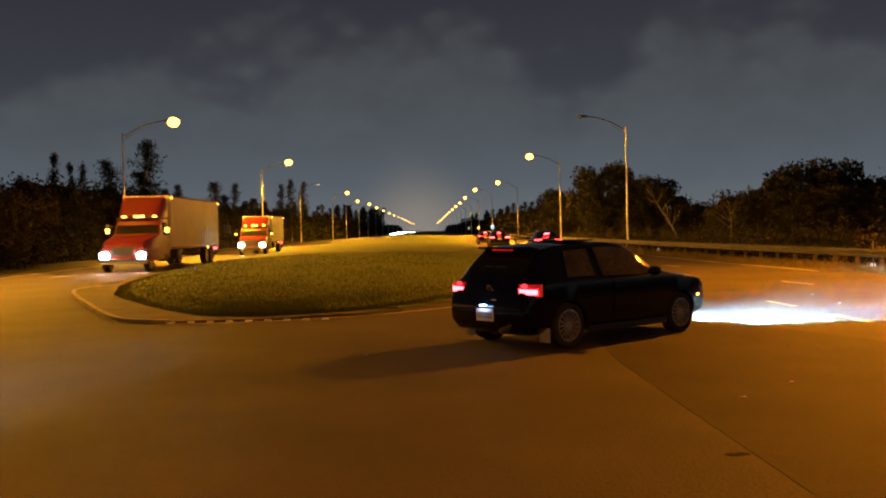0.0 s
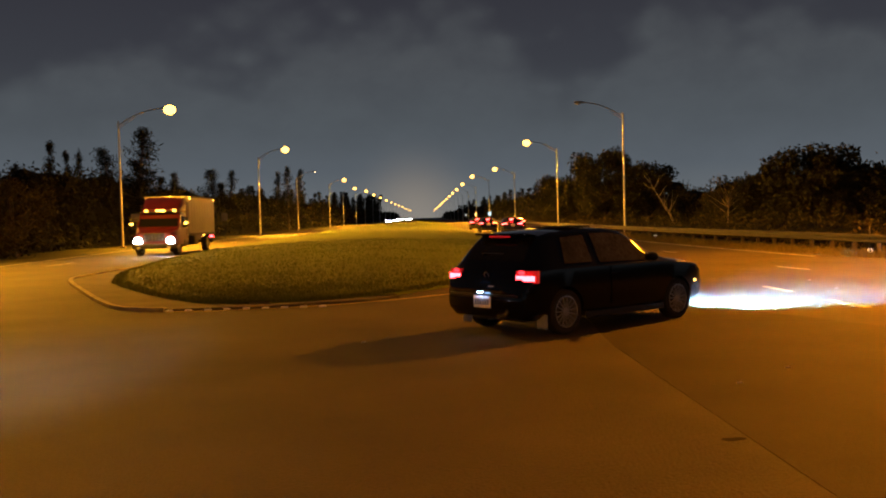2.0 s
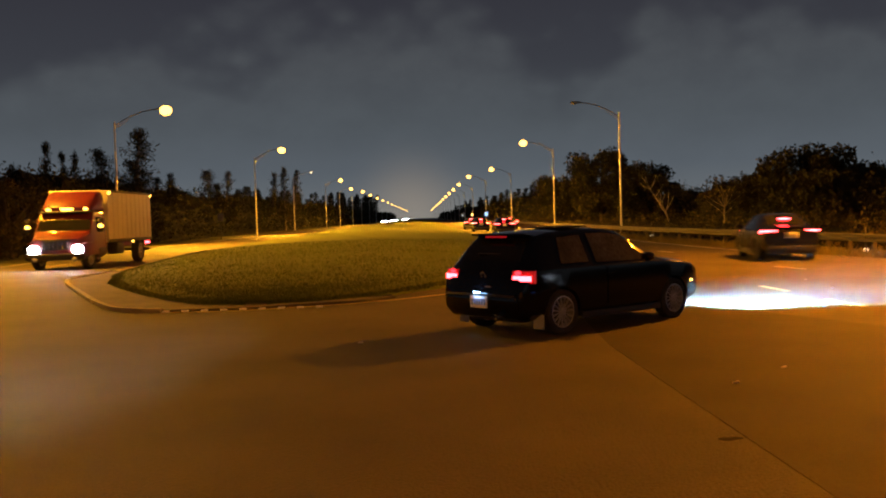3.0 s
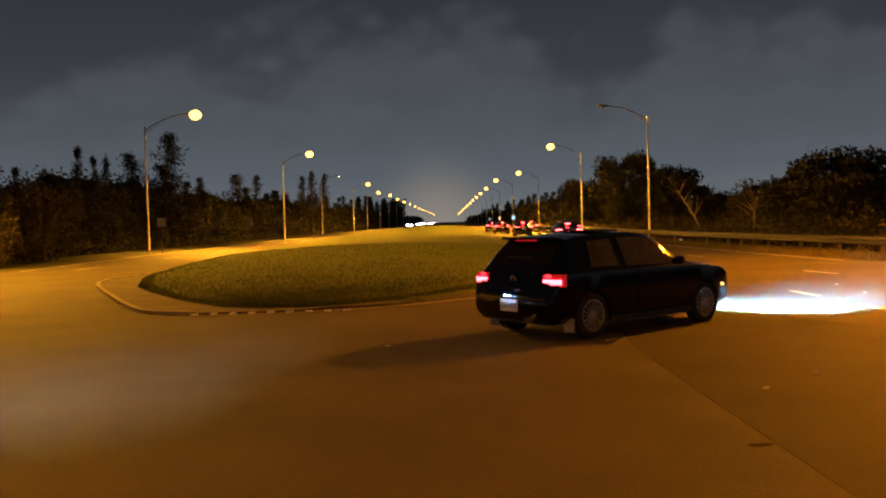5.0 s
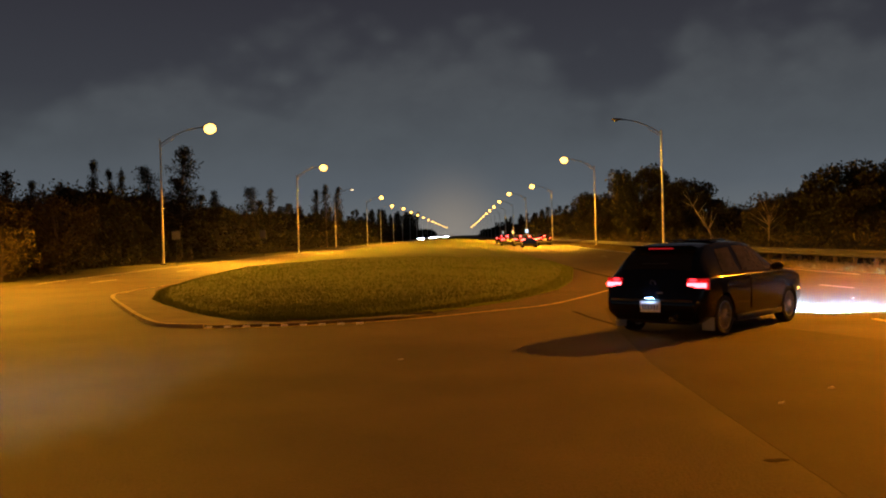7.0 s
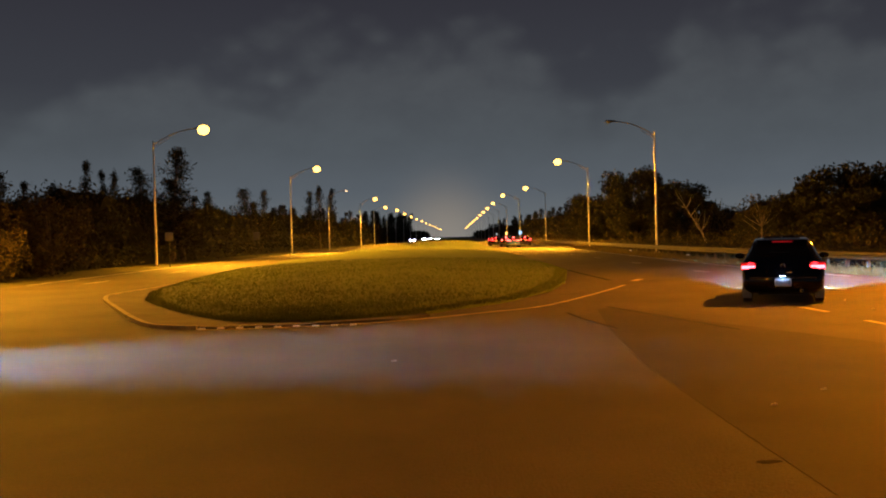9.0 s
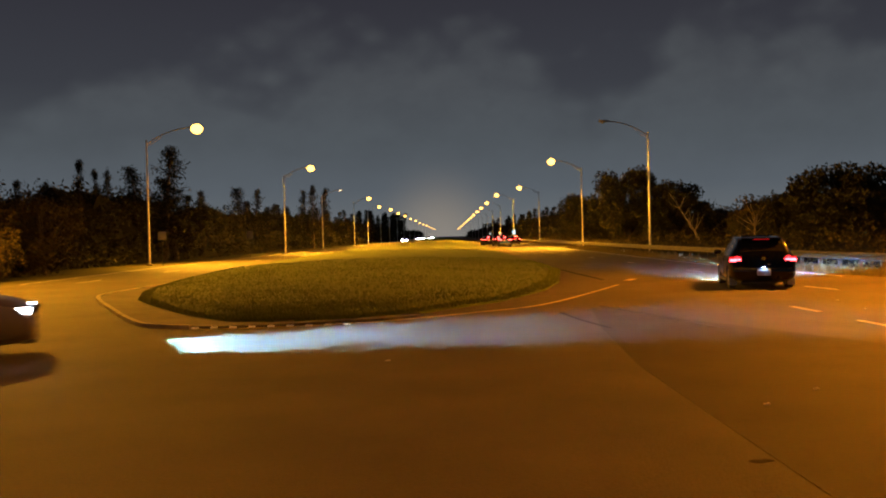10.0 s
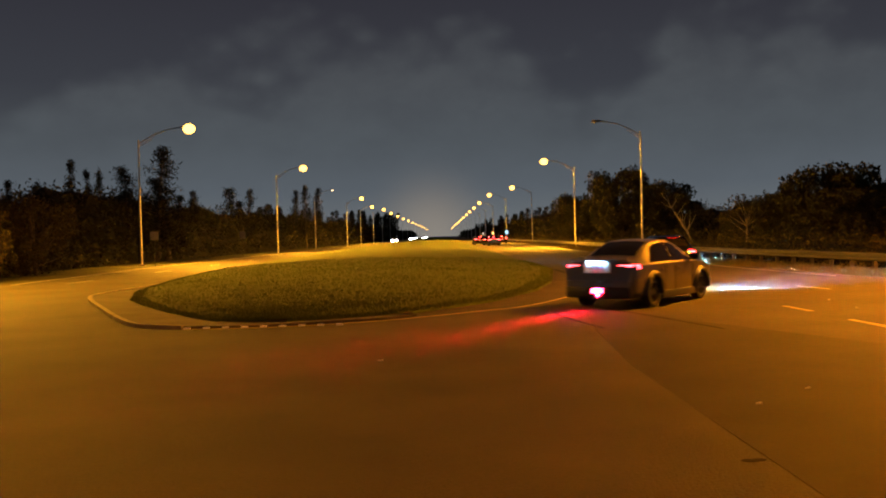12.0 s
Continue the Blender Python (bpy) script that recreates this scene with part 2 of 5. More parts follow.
def box(bm, c, s, bevel=0.0, rot=None):
    r = bmesh.ops.create_cube(bm, size=1.0)
    vs = r["verts"]
    m = Matrix.Translation(c) @ (rot or Matrix.Identity(4)) @ Matrix.Diagonal((*s, 1))
    bmesh.ops.transform(bm, matrix=m, verts=vs)
    if bevel:
        es = list({e for v in vs for e in v.link_edges})
        bmesh.ops.bevel(bm, geom=es, offset=bevel, segments=2, affect="EDGES", profile=0.5)
    return bm


def boxed(c, s, bevel=0.0, rot=None):
    return box(bmesh.new(), c, s, bevel, rot)


def tube(bm, a, b, ra, rb=None, n=10, cap=True):
    a, b = Vector(a), Vector(b)
    rb = ra if rb is None else rb
    q = (b - a).to_track_quat("Z", "Y").to_matrix()
    rings = []
    for p, r in ((a, ra), (b, rb)):
        rings.append([bm.verts.new(p + q @ Vector((r * math.cos(2 * math.pi * i / n), r * math.sin(2 * math.pi * i / n), 0))) for i in range(n)])
    for i in range(n):
        j = (i + 1) % n
        bm.faces.new((rings[0][i], rings[0][j], rings[1][j], rings[1][i]))
    if cap:
        bm.faces.new(rings[0][::-1])
        bm.faces.new(rings[1])
    return bm


def tubed(*a, **k):
    return tube(bmesh.new(), *a, **k)


def lathe(bm, profile, axis="Y", n=28):
    """profile: (radius, along) pairs, closed on itself."""
    rings = []
    for r, h in profile:
        ring = []
        for i in range(n):
            c, s = r * math.cos(2 * math.pi * i / n), r * math.sin(2 * math.pi * i / n)
            ring.append(bm.verts.new((c, h, s) if axis == "Y" else (c, s, h)))
        rings.append(ring)
    for a, b in zip(rings, rings[1:] + rings[:1]):
        for i in range(n):
            j = (i + 1) % n
            bm.faces.new((a[i], a[j], b[j], b[i]))
    return bm


def loft(bm, sections, cap=True):
    rows = [[bm.verts.new(p) for p in s] for s in sections]
    for a, b in zip(rows, rows[1:]):
        for i in range(len(a)):
            j = (i + 1) % len(a)
            bm.faces.new((a[i], a[j], b[j], b[i]))
    if cap:
        bm.faces.new(rows[0][::-1])
        bm.faces.new(rows[-1])
    return bm


def ellipsoid(bm, c, r, seg=12, rings=8):
    q = bmesh.ops.create_uvsphere(bm, u_segments=seg, v_segments=rings, radius=1.0)
    bmesh.ops.transform(bm, matrix=Matrix.Translation(c) @ Matrix.Diagonal((*r, 1)), verts=q["verts"])
    return bm


def poly_sheet(points, z0, z1, bm=None):
    """A flat slab of an outline, with its sides."""
    bm = bm or bmesh.new()
    top = [bm.verts.new((x, y, z1)) for x, y in points]
    low = [bm.verts.new((x, y, z0)) for x, y in points]
    f = bm.faces.new(top)
    for i in range(len(top)):
        j = (i + 1) % len(top)
        bm.faces.new((low[i], low[j], top[j], top[i]))
    bmesh.ops.triangulate(bm, faces=[f])
    return bm


def smooth_line(pts, step=0.5):
    """A rounded line through the points (Catmull-Rom)."""
    pts = [Vector((*p, 0)) for p in pts]
    out = []
    for i in range(len(pts) - 1):
        p0, p1, p2, p3 = pts[max(i - 1, 0)], pts[i], pts[i + 1], pts[min(i + 2, len(pts) - 1)]
        n = max(2, int((p2 - p1).length / step))
        n = min(n, 24)
        for k in range(n):
            t = k / n
            out.append(0.5 * ((2 * p1) + (p2 - p0) * t + (2 * p0 - 5 * p1 + 4 * p2 - p3) * t * t + (3 * p1 - p0 - 3 * p2 + p3) * t ** 3))
    out.append(pts[-1])
    return [(v.x, v.y) for v in out]


def ribbon(line, width, z0, z1, bm=None):
    bm = bm or bmesh.new()
    prev = None
    for i, (x, y) in enumerate(line):
        a, b = line[max(i - 1, 0)], line[min(i + 1, len(line) - 1)]
        d = Vector((b[0] - a[0], b[1] - a[1], 0)).normalized()
        nrm = Vector((-d.y, d.x, 0)) * width / 2
        p = Vector((x, y, 0))
        row = [bm.verts.new(p + nrm + Vector((0, 0, z))) for z in (z0, z1)] + [bm.verts.new(p - nrm + Vector((0, 0, z))) for z in (z1, z0)]
        if prev:
            for k in range(4):
                j = (k + 1) % 4
                bm.faces.new((prev[k], prev[j], row[j], row[k]))
        else:
            bm.faces.new(row)
        prev = row
    bm.faces.new(prev[::-1])
    return bm


# ---- ground and road ----
def lerp_table(table, y):
    for (y0, x0), (y1, x1) in zip(table, table[1:]):
        if y <= y1:
            k = max(0.0, (y - y0) / (y1 - y0))
            return x0 + (x1 - x0) * k
    return table[-1][1]


def build_ground():
    bm = bmesh.new()
    xs = [-3000, -600, -150, -60, -40, -30, -25, -22, -19, 0, 13, 14.5, 16, 18, 22, 30, 40, 60, 150, 600, 3000]
    ys = [-1500, -200, -40, 0, 15, 25, 35, 50, 70, 100, 140, 200, 300, 500, 900, 1600, 3200]
    rows = []
    for y in ys:
        row = []
        for x in xs:
            z = -0.06
            if y > 20 and (x > 15 or x < -22) and abs(x) < 200:
                z = -0.09 + 0.05 * noise.noise((x * 0.2, y * 0.1, 0))
            row.append(bm.verts.new((x, y, z)))
        rows.append(row)
    for a, b in zip(rows, rows[1:]):
        for i in range(len(xs) - 1):
            bm.faces.new((a[i], a[i + 1], b[i + 1], b[i]))
    o = part("ground", bm, VERGE, None)
    tagged(o, "rough grass and soil verge beyond the road", "ground", kind="structure")
    road = poly_sheet([(-80, -40), (80, -40), (80, 10), (30, 14), (16.5, 22), (13.7, 30), (13.2, 37), (12.6, 47), (12.5, 58), (12.9, 86), (13.1, 160), (13.1, 1500),
                       (-20.2, 1500), (-20.4, 110), (-20.6, 80), (-20.5, 64), (-19.2, 44), (-19.0, 38), (-22, 30), (-32, 24), (-80, 20)], -0.12, 0.0)
    o = part("road", road, ASPHALT, None, smooth=0)
    tagged(o, "worn asphalt carriageways meeting at a wide junction", "road", kind="structure")
    # a newer lane overlaid with a visible seam
    lane = poly_sheet([(2.34, -4.0), (9.0, -4.0), (9.4, 8.0), (6.2, 12.6), (4.6, 16.6), (3.4, 20.6), (3.0, 20.2), (2.55, 16.0), (2.28, 11.5), (2.28, 8.0)], 0.0005, 0.004)
    o = part("asphalt_patch", lane, ASPHALT_OLD, None, smooth=0)
    tagged(o, "darker strip of asphalt with a straight seam", "road", kind="structure")
    for i, (line, w) in enumerate(((((5.0, 42.3), (5.05, 38), (5.25, 32.4)), 0.16), (((4.6, 15.4), (3.9, 18.4), (3.3, 20.8)), 0.05), (((2.25, 19.4), (2.4, 17.8), (2.7, 16.0)), 0.08))):
        o = part("tar_seam", ribbon(smooth_line(line), w, 0.004, 0.008), TAR, None, smooth=0)
        tagged(o, "dark tar seam in the asphalt", "road", kind="structure")
    stain = bmesh.new()
    for sx, sy, sr in ((2.14, 6.60, 0.07), (2.21, 6.62, 0.055)):
        ellipsoid(stain, (sx, sy, 0.002), (sr, sr * 0.8, 0.004), 10, 6)
    o = part("oil_stain", stain, TAR, None)
    tagged(o, "small dark stain on the asphalt", "stain", kind="structure")


build_ground()

GRASS_LEFT = [(18.3, -3.5), (18.75, -4.6), (20.0, -5.5), (21.4, -6.4), (24, -7.8), (26.3, -8.9), (30, -10.0), (37, -11.0), (47, -12.0), (66, -12.7), (106, -13.5), (250, -13.7), (1500, -13.7)]
GRASS_RIGHT = [(18.3, -3.2), (18.7, -2.1), (19.5, -1.0), (22.8, 1.15), (27, 2.7), (31.4, 3.6), (40.7, 4.75), (68, 4.7), (134, 4.5), (1500, 4.5)]


def grass_height(x, y):
    a, b = lerp_table(GRASS_LEFT, y), lerp_table(GRASS_RIGHT, y)
    u = min(max((x - a) / max(b - a, 0.01), 0.0), 1.0)
    edge = min(x - a, b - x, (y - 18.3) * 0.8)
    dome = 0.34 * math.sin(math.pi * u) * min(1.0, (y - 18.3) / 14)
    return 0.05 + 0.13 * min(1.0, max(edge, 0) / 0.5) + dome + 0.05 * noise.noise((x * 0.35, y * 0.35, 2.0)) + 0.02 * noise.noise((x * 1.7, y * 1.7, 4.0))


def build_median():
    ys = [18.3 + 0.02]
    while ys[-1] < 1490:
        ys.append(ys[-1] + max(0.22, (ys[-1] - 18.3) * 0.03))
    n = 44
    bm = bmesh.new()
    prev = None
    for y in ys:
        a, b = lerp_table(GRASS_LEFT, y), lerp_table(GRASS_RIGHT, y)
        wob = 0.07 * noise.noise((y * 1.6, 0.0, 7.0))
        row = [bm.verts.new((a + wob, y, -0.02))]
        for i in range(n + 1):
            x = a + (b - a) * i / n + wob
            row.append(bm.verts.new((x, y, grass_height(x, y))))
        row.append(bm.verts.new((b + wob, y, -0.02)))
        if prev:
            for i in range(len(row) - 1):
                bm.faces.new((prev[i], prev[i + 1], row[i + 1], row[i]))
        prev = row
    o = part("median", bm, GRASS, None, smooth=60)
    tagged(o, "grassy median island with a rounded end", "median", kind="structure")
    # the worn apron between the kerb and the grass
    kerb = smooth_line([(-12.6, 66), (-11.9, 47), (-11.2, 37), (-11.2, 31), (-10.75, 28.2), (-8.25, 22.6), (-6.75, 19.5), (-5.9, 18.15), (-5.0, 17.72)])
    inner = [(-4.0, 18.35), (-5.3, 19.6), (-7.6, 23.6), (-9.5, 28.0), (-10.6, 35.0), (-11.7, 46.0), (-12.4, 65.0)]
    o = part("median_apron", poly_sheet(kerb + [(-3.4, 17.75), (-1.3, 18.6), (-0.6, 19.3), (-1.6, 19.3), (-3.0, 18.4)] + inner, 0.0, 0.045), APRON, None, smooth=0)
    tagged(o, "worn paved apron along the median kerb", "median", kind="structure")
    o = part("kerb", ribbon(kerb, 0.12, -0.02, 0.075), CONCRETE, None, smooth=30)
    tagged(o, "low pale concrete kerb round the median end", "kerb", kind="structure")
    line = smooth_line([(-5.0, 17.62), (-3.4, 17.62), (-1.3, 18.42), (0.6, 20.05), (2.01, 21.54), (3.81, 25.6), (5.2, 29.2)])
    o = part("edge_line", ribbon(line, 0.09, 0.002, 0.007), YELLOW_PAINT, None, smooth=0)
    tagged(o, "worn yellow painted edge line", "road marking", kind="structure")
    o = part("edge_line", ribbon([(5.9, 31.5), (6.35, 32.6)], 0.25, 0.002, 0.007), YELLOW_PAINT, None, smooth=0)
    tagged(o, "short worn yellow painted mark", "road marking", kind="structure")
    for i in range(9):
        x = -4.9 + i * 0.36
        o = part("reflector_block", boxed((x, 17.64 + 0.012 * i, 0.02), (0.13, 0.05, 0.03), 0.006), BLOCK_WHITE, None)
        tagged(o, "small white raised road block", "road marker", group="white blocks along the median end")


build_median()


def build_markings():
    def dash(x0, y0, x1, y1, w, material, text):
        o = part("lane_dash", ribbon([(x0, y0), (x1, y1)], w, 0.004, 0.008), material, None, smooth=0)
        tagged(o, text, "road marking", group="lane dashes", kind="structure")
    for y in (15.0, 18.2):
        dash(7.15, y, 7.10, y + 1.35, 0.12, YELLOW_PAINT, "short worn yellow lane dash")
    for i in range(26):
        y = 24.6 + i * 12.2
        dash(9.85 - min(i, 4) * 0.2, y + 1.5, 10.1 - min(i, 4) * 0.25, y - 0.1, 0.11, WHITE_PAINT, "faded white lane dash")
    for i in range(24):
        y = 40 + i * 12.2
        dash(-16.2, y, -16.2, y + 3, 0.11, WHITE_PAINT, "faded white lane dash")
    for nm, line in (("edge_line", [(13.0, 31), (12.4, 40), (12.1, 50), (12.2, 70), (12.4, 100), (12.5, 700)]), ("edge_line", [(-18.6, 40), (-19.6, 60), (-19.8, 100), (-19.8, 700)])):
        o = part(nm, ribbon(line, 0.12, 0.002, 0.007), WHITE_PAINT, None, smooth=0)
        tagged(o, "faded white road edge line", "road marking", kind="structure")
    for x0, y0 in ((3.66, 9.47), (2.9, 8.7), (8.6, 20.9), (8.2, 18.6), (-0.9, 12.4)):
        bm = bmesh.new()
        for k in range(3):
            box(bm, (x0 + 0.02 * k, y0 + 0.015 * k, 0.012), (0.035, 0.02, 0.014), 0.003, pose(0, 0, 0, 10 * k, 0, 40 * k))
        o = part("litter_scrap", bm, WHITE_PAINT, None)
        tagged(o, "tiny pale scrap of litter on the asphalt", "litter", group="scraps on the road")


build_markings()


# ---- street lamps ----
def street_lamp(state, side, reach):
    """Pole at the origin, arm along +x for side 1, -x for side -1."""
    text = {"lit": "tall aluminium street lamp with a glowing sodium head", "dim": "tall aluminium street lamp with a weakly glowing head", "out": "tall aluminium street lamp with an unlit head"}[state]
    out = side * reach / 3.6
    t = thing("street_lamp", Matrix.Identity(4), text, "street lamp", "street lamps along the road")
    bm = tubed((0, 0, 0.05), (0, 0, 9.55), 0.095, 0.062, n=14)
    part("pole", bm, POLE, t)
    part("base_plate", boxed((0, 0, 0.0), (0.42, 0.42, 0.12), 0.02), CONCRETE, t)
    bm = bmesh.new()
    pts = [Vector((out * 3.1 * u, 0, 9.2 + 1.22 * math.sin(u * math.pi / 2) ** 0.85)) for u in (0, 0.15, 0.35, 0.6, 0.85, 1.0)]
    for a, b in zip(pts, pts[1:]):
        tube(bm, a, b, 0.045, 0.04, n=8)
    tube(bm, (0, 0, 9.0), (out * 1.1, 0, 9.72), 0.022, n=6)
    part("arm", bm, POLE, t)
    secs = []
    for x, w, h in ((3.0, 0.05, 0.05), (3.15, 0.10, 0.08), (3.35, 0.15, 0.10), (3.62, 0.17, 0.11), (3.8, 0.13, 0.09), (3.86, 0.05, 0.04)):
        secs.append([(out * x, w * math.cos(a), 10.46 + h * math.sin(a)) for a in [k * math.pi / 6 for k in range(12)]])
    part("lamp_head", loft(bmesh.new(), secs), HEAD, t)
    # the lit lens is far oversized: the lamp's glare is put into its shape
    r = (0.46, 0.44, 0.38) if state == "lit" else (0.20, 0.13, 0.10)
    if state == "lit":
        b = ellipsoid(bmesh.new(), (out * 3.6, 0, 10.30), r, 18, 12)
    else:
        b = ellipsoid(bmesh.new(), (out * 3.55, 0, 10.38), r, 12, 8)
    part("lens", b, {"lit": SODIUM_GLOW, "dim": SODIUM_DIM, "out": LENS_OFF}[state], t, "glowing amber lens" if state != "out" else "unlit glass lens")
    return t


def build_lamps():
    made = {}
    for table, side in ((LEFT_LAMPS, 1), (RIGHT_LAMPS, -1)):
        for y, x, state in table:
            reach = 3.6 if side < 0 else 3.9 if y < 100 else 3.3
            kind = (state, side, reach)
            m = pose(x - side * reach, y, 0)
            if kind in made:
                copy_thing(made[kind], m)
            else:
                made[kind] = street_lamp(*kind)
                made[kind].matrix_world = m


build_lamps()


# ---- guardrail on the verge ----
def build_guardrail():
    pts = [(16.6, 20.0), (16.35, 30), (16.2, 40), (15.6, 52), (15.2, 66), (15.2, 95), (15.3, 140), (15.3, 240)]
    line = smooth_line(pts, 2.0)
    rail = thing("guardrail", Matrix.Identity(4), "galvanised steel guardrail on short wooden posts", "guardrail")
    # W-shaped beam facing the road
    prof = [(0.0, 0.3), (-0.05, 0.338), (-0.05, 0.395), (0.0, 0.443), (-0.0, 0.461), (-0.05, 0.509), (-0.05, 0.566), (0.0, 0.604), (0.012, 0.604), (-0.03, 0.566), (-0.03, 0.509), (0.015, 0.461), (0.015, 0.443), (-0.03, 0.395), (-0.03, 0.338), (0.012, 0.3)]
    secs = [[(x + px, y, pz) for px, pz in prof] for x, y in line]
    part("rail_beam", loft(bmesh.new(), secs), GALV, rail, "ribbed galvanised beam")
    post = done(boxed((0, 0, 0.27), (0.15, 0.14, 0.66), 0.01))
    post.materials.append(WOOD_POST)
    block = done(boxed((0, 0, 0), (0.13, 0.12, 0.32), 0.008))
    block.materials.append(WOOD_POST)
    y = 20.5
    count = 0
    while y < 232 and count < 110:
        x = lerp_table([(b, a) for a, b in line], y)
        p = part("post", post, WOOD_POST, rail)
        p.location = (x + 0.21, y, -0.08)
        q = part("spacer", block, WOOD_POST, rail)
        q.location = (x + 0.078, y, 0.46)
        y += 1.905
        count += 1
    for x, y, z in ((16.3, 34.0, 0.92), (15.25, 62.0, 0.90), (15.2, 82.0, 0.80)):
        d = thing("delineator", pose(x - 0.02, y, 0), "slim post with a round white reflector beside the guardrail", "reflector", "reflector posts")
        part("stake", boxed((0, 0, z / 2 - 0.06), (0.05, 0.03, z + 0.08), 0.005), GALV, d)
        part("reflector", lathe(bmesh.new(), [(0.001, -0.012), (0.10, -0.012), (0.10, 0.012), (0.001, 0.012)]), REFLECTOR, d, "round white reflector")


build_guardrail()


# ---- signs seen from the back ----
def back_sign(x, y, w, h, top):
    t = thing("road_sign", pose(x, y, -0.06), "road sign on a steel post, its plain back towards the junction", "road sign", "signs along the verge")
    part("post", boxed((0, 0, top / 2), (0.06, 0.05, top), 0.004), GALV, t)
    part("panel", boxed((0, -0.045, top - h / 2), (w, 0.012, h), 0.004), SIGN_GREY, t, "bare aluminium back of the panel")
    part("bracket", boxed((0, -0.034, top - h * 0.3), (w * 0.7, 0.012, 0.04)), GALV, t)
    part("bracket", boxed((0, -0.034, top - h * 0.72), (w * 0.7, 0.012, 0.04)), GALV, t)
    return t


back_sign(-21.2, 68.4, 0.62, 0.62, 2.55)
back_sign(-21.0, 97.4, 0.66, 0.85, 2.75)


def marker_sign(x, y, blue):
    t = thing("small_marker", pose(x, y, -0.06), "slim far roadside post with a pale plate", "road sign", "far roadside posts")
    part("post", boxed((0, 0, 1.1), (0.08, 0.08, 2.2), 0.004), GALV, t)
    part("plate", boxed((0, -0.06, 2.2), (0.6, 0.03, 0.8), 0.01), BLUE_SIGN if blue else REFLECTOR, t)


# unlit plate whose returned headlight is put in as a blue glow
BLUE_SIGN = mat("blue_sign_glow", (0.05, 0.2, 0.6), 0.4, emit=(0.2, 0.5, 1.0), strength=2.0)
marker_sign(13.9, 205.0, True)
marker_sign(13.8, 260.0, False)
marker_sign(14.0, 330.0, False)


# ---- trees and woods ----
rng = np.random.default_rng(7)


def leaf_mesh(centres, sizes, material, droop=0.0, slim=1.0, seed=1):
    """Small leaf blades, each a folded quad, turned every way."""
    r = np.random.default_rng(seed)
    k = len(centres)
    c = np.asarray(centres, float)
    a = r.normal(size=(k, 3))
    a[:, 2] -= droop
    a /= np.linalg.norm(a, axis=1)[:, None]
    b = np.cross(a, r.normal(size=(k, 3)))
    b /= np.linalg.norm(b, axis=1)[:, None] + 1e-9
    s = np.asarray(sizes, float)[:, None]
    v = np.stack([c - a * s, c + b * s * 0.45 * slim, c + a * s, c - b * s * 0.45 * slim], 1).reshape(-1, 3)
    f = np.arange(4 * k).reshape(-1, 4)
    me = bpy.data.meshes.new("leaves")
    me.from_pydata(v.tolist(), [], f.tolist())
    me.materials.append(material)
    return me


def limb_chain(bm, start, way, length, r0, seed, steps=4, n=6, bend=0.25):
    r = random.Random(seed)
    p, d = Vector(start), Vector(way).normalized()
    pts = [p.copy()]
    for i in range(steps):
        d = (d + Vector((r.uniform(-bend, bend), r.uniform(-bend, bend), r.uniform(-bend * 0.3, bend * 0.6)))).normalized()
        q = p + d * length / steps
        tube(bm, p, q, r0 * (1 - i / steps * 0.8), r0 * (1 - (i + 1) / steps * 0.8), n=n, cap=(i == steps - 1))
        p = q
        pts.append(p.copy())
    return pts


def casuarina(h, seed, spread=0.22):
    r = random.Random(seed)
    t = thing("pine_tree", Matrix.Identity(4), "dark feathery roadside pine with a ragged top", "tree", "pines along the road")
    bm = bmesh.new()
    trunk = limb_chain(bm, (0, 0, -0.1), (0, 0, 1), h, 0.16 * h / 8, seed, 6, 8, 0.05)
    cs, ss = [], []
    for i in range(120):
        u = r.uniform(0.14, 0.99)
        k = min(int(u * 6), 5)
        p = trunk[k].lerp(trunk[k + 1], u * 6 - k)
        ln = (spread * h) * (1 - u) ** 0.8 * r.uniform(0.35, 1.35) + 0.22
        az = r.uniform(0, 2 * math.pi)
        d = Vector((math.cos(az), math.sin(az), r.uniform(0.15, 0.9)))
        pts = limb_chain(bm, p, d, ln, 0.025, seed * 100 + i, 2, 4)
        for j in range(20):
            w = r.uniform(0.05, 1.1)
            q = pts[0].lerp(pts[-1], w)
            cs.append((q.x + r.gauss(0, 0.15), q.y + r.gauss(0, 0.15), q.z + r.gauss(0, 0.17)))
            ss.append(r.uniform(0.07, 0.20))
    part("trunk", bm, BARK, t)
    part("crown", leaf_mesh(cs, ss, NEEDLE, -0.6, 0.5, seed), NEEDLE, t, kind="stuff")
    return t


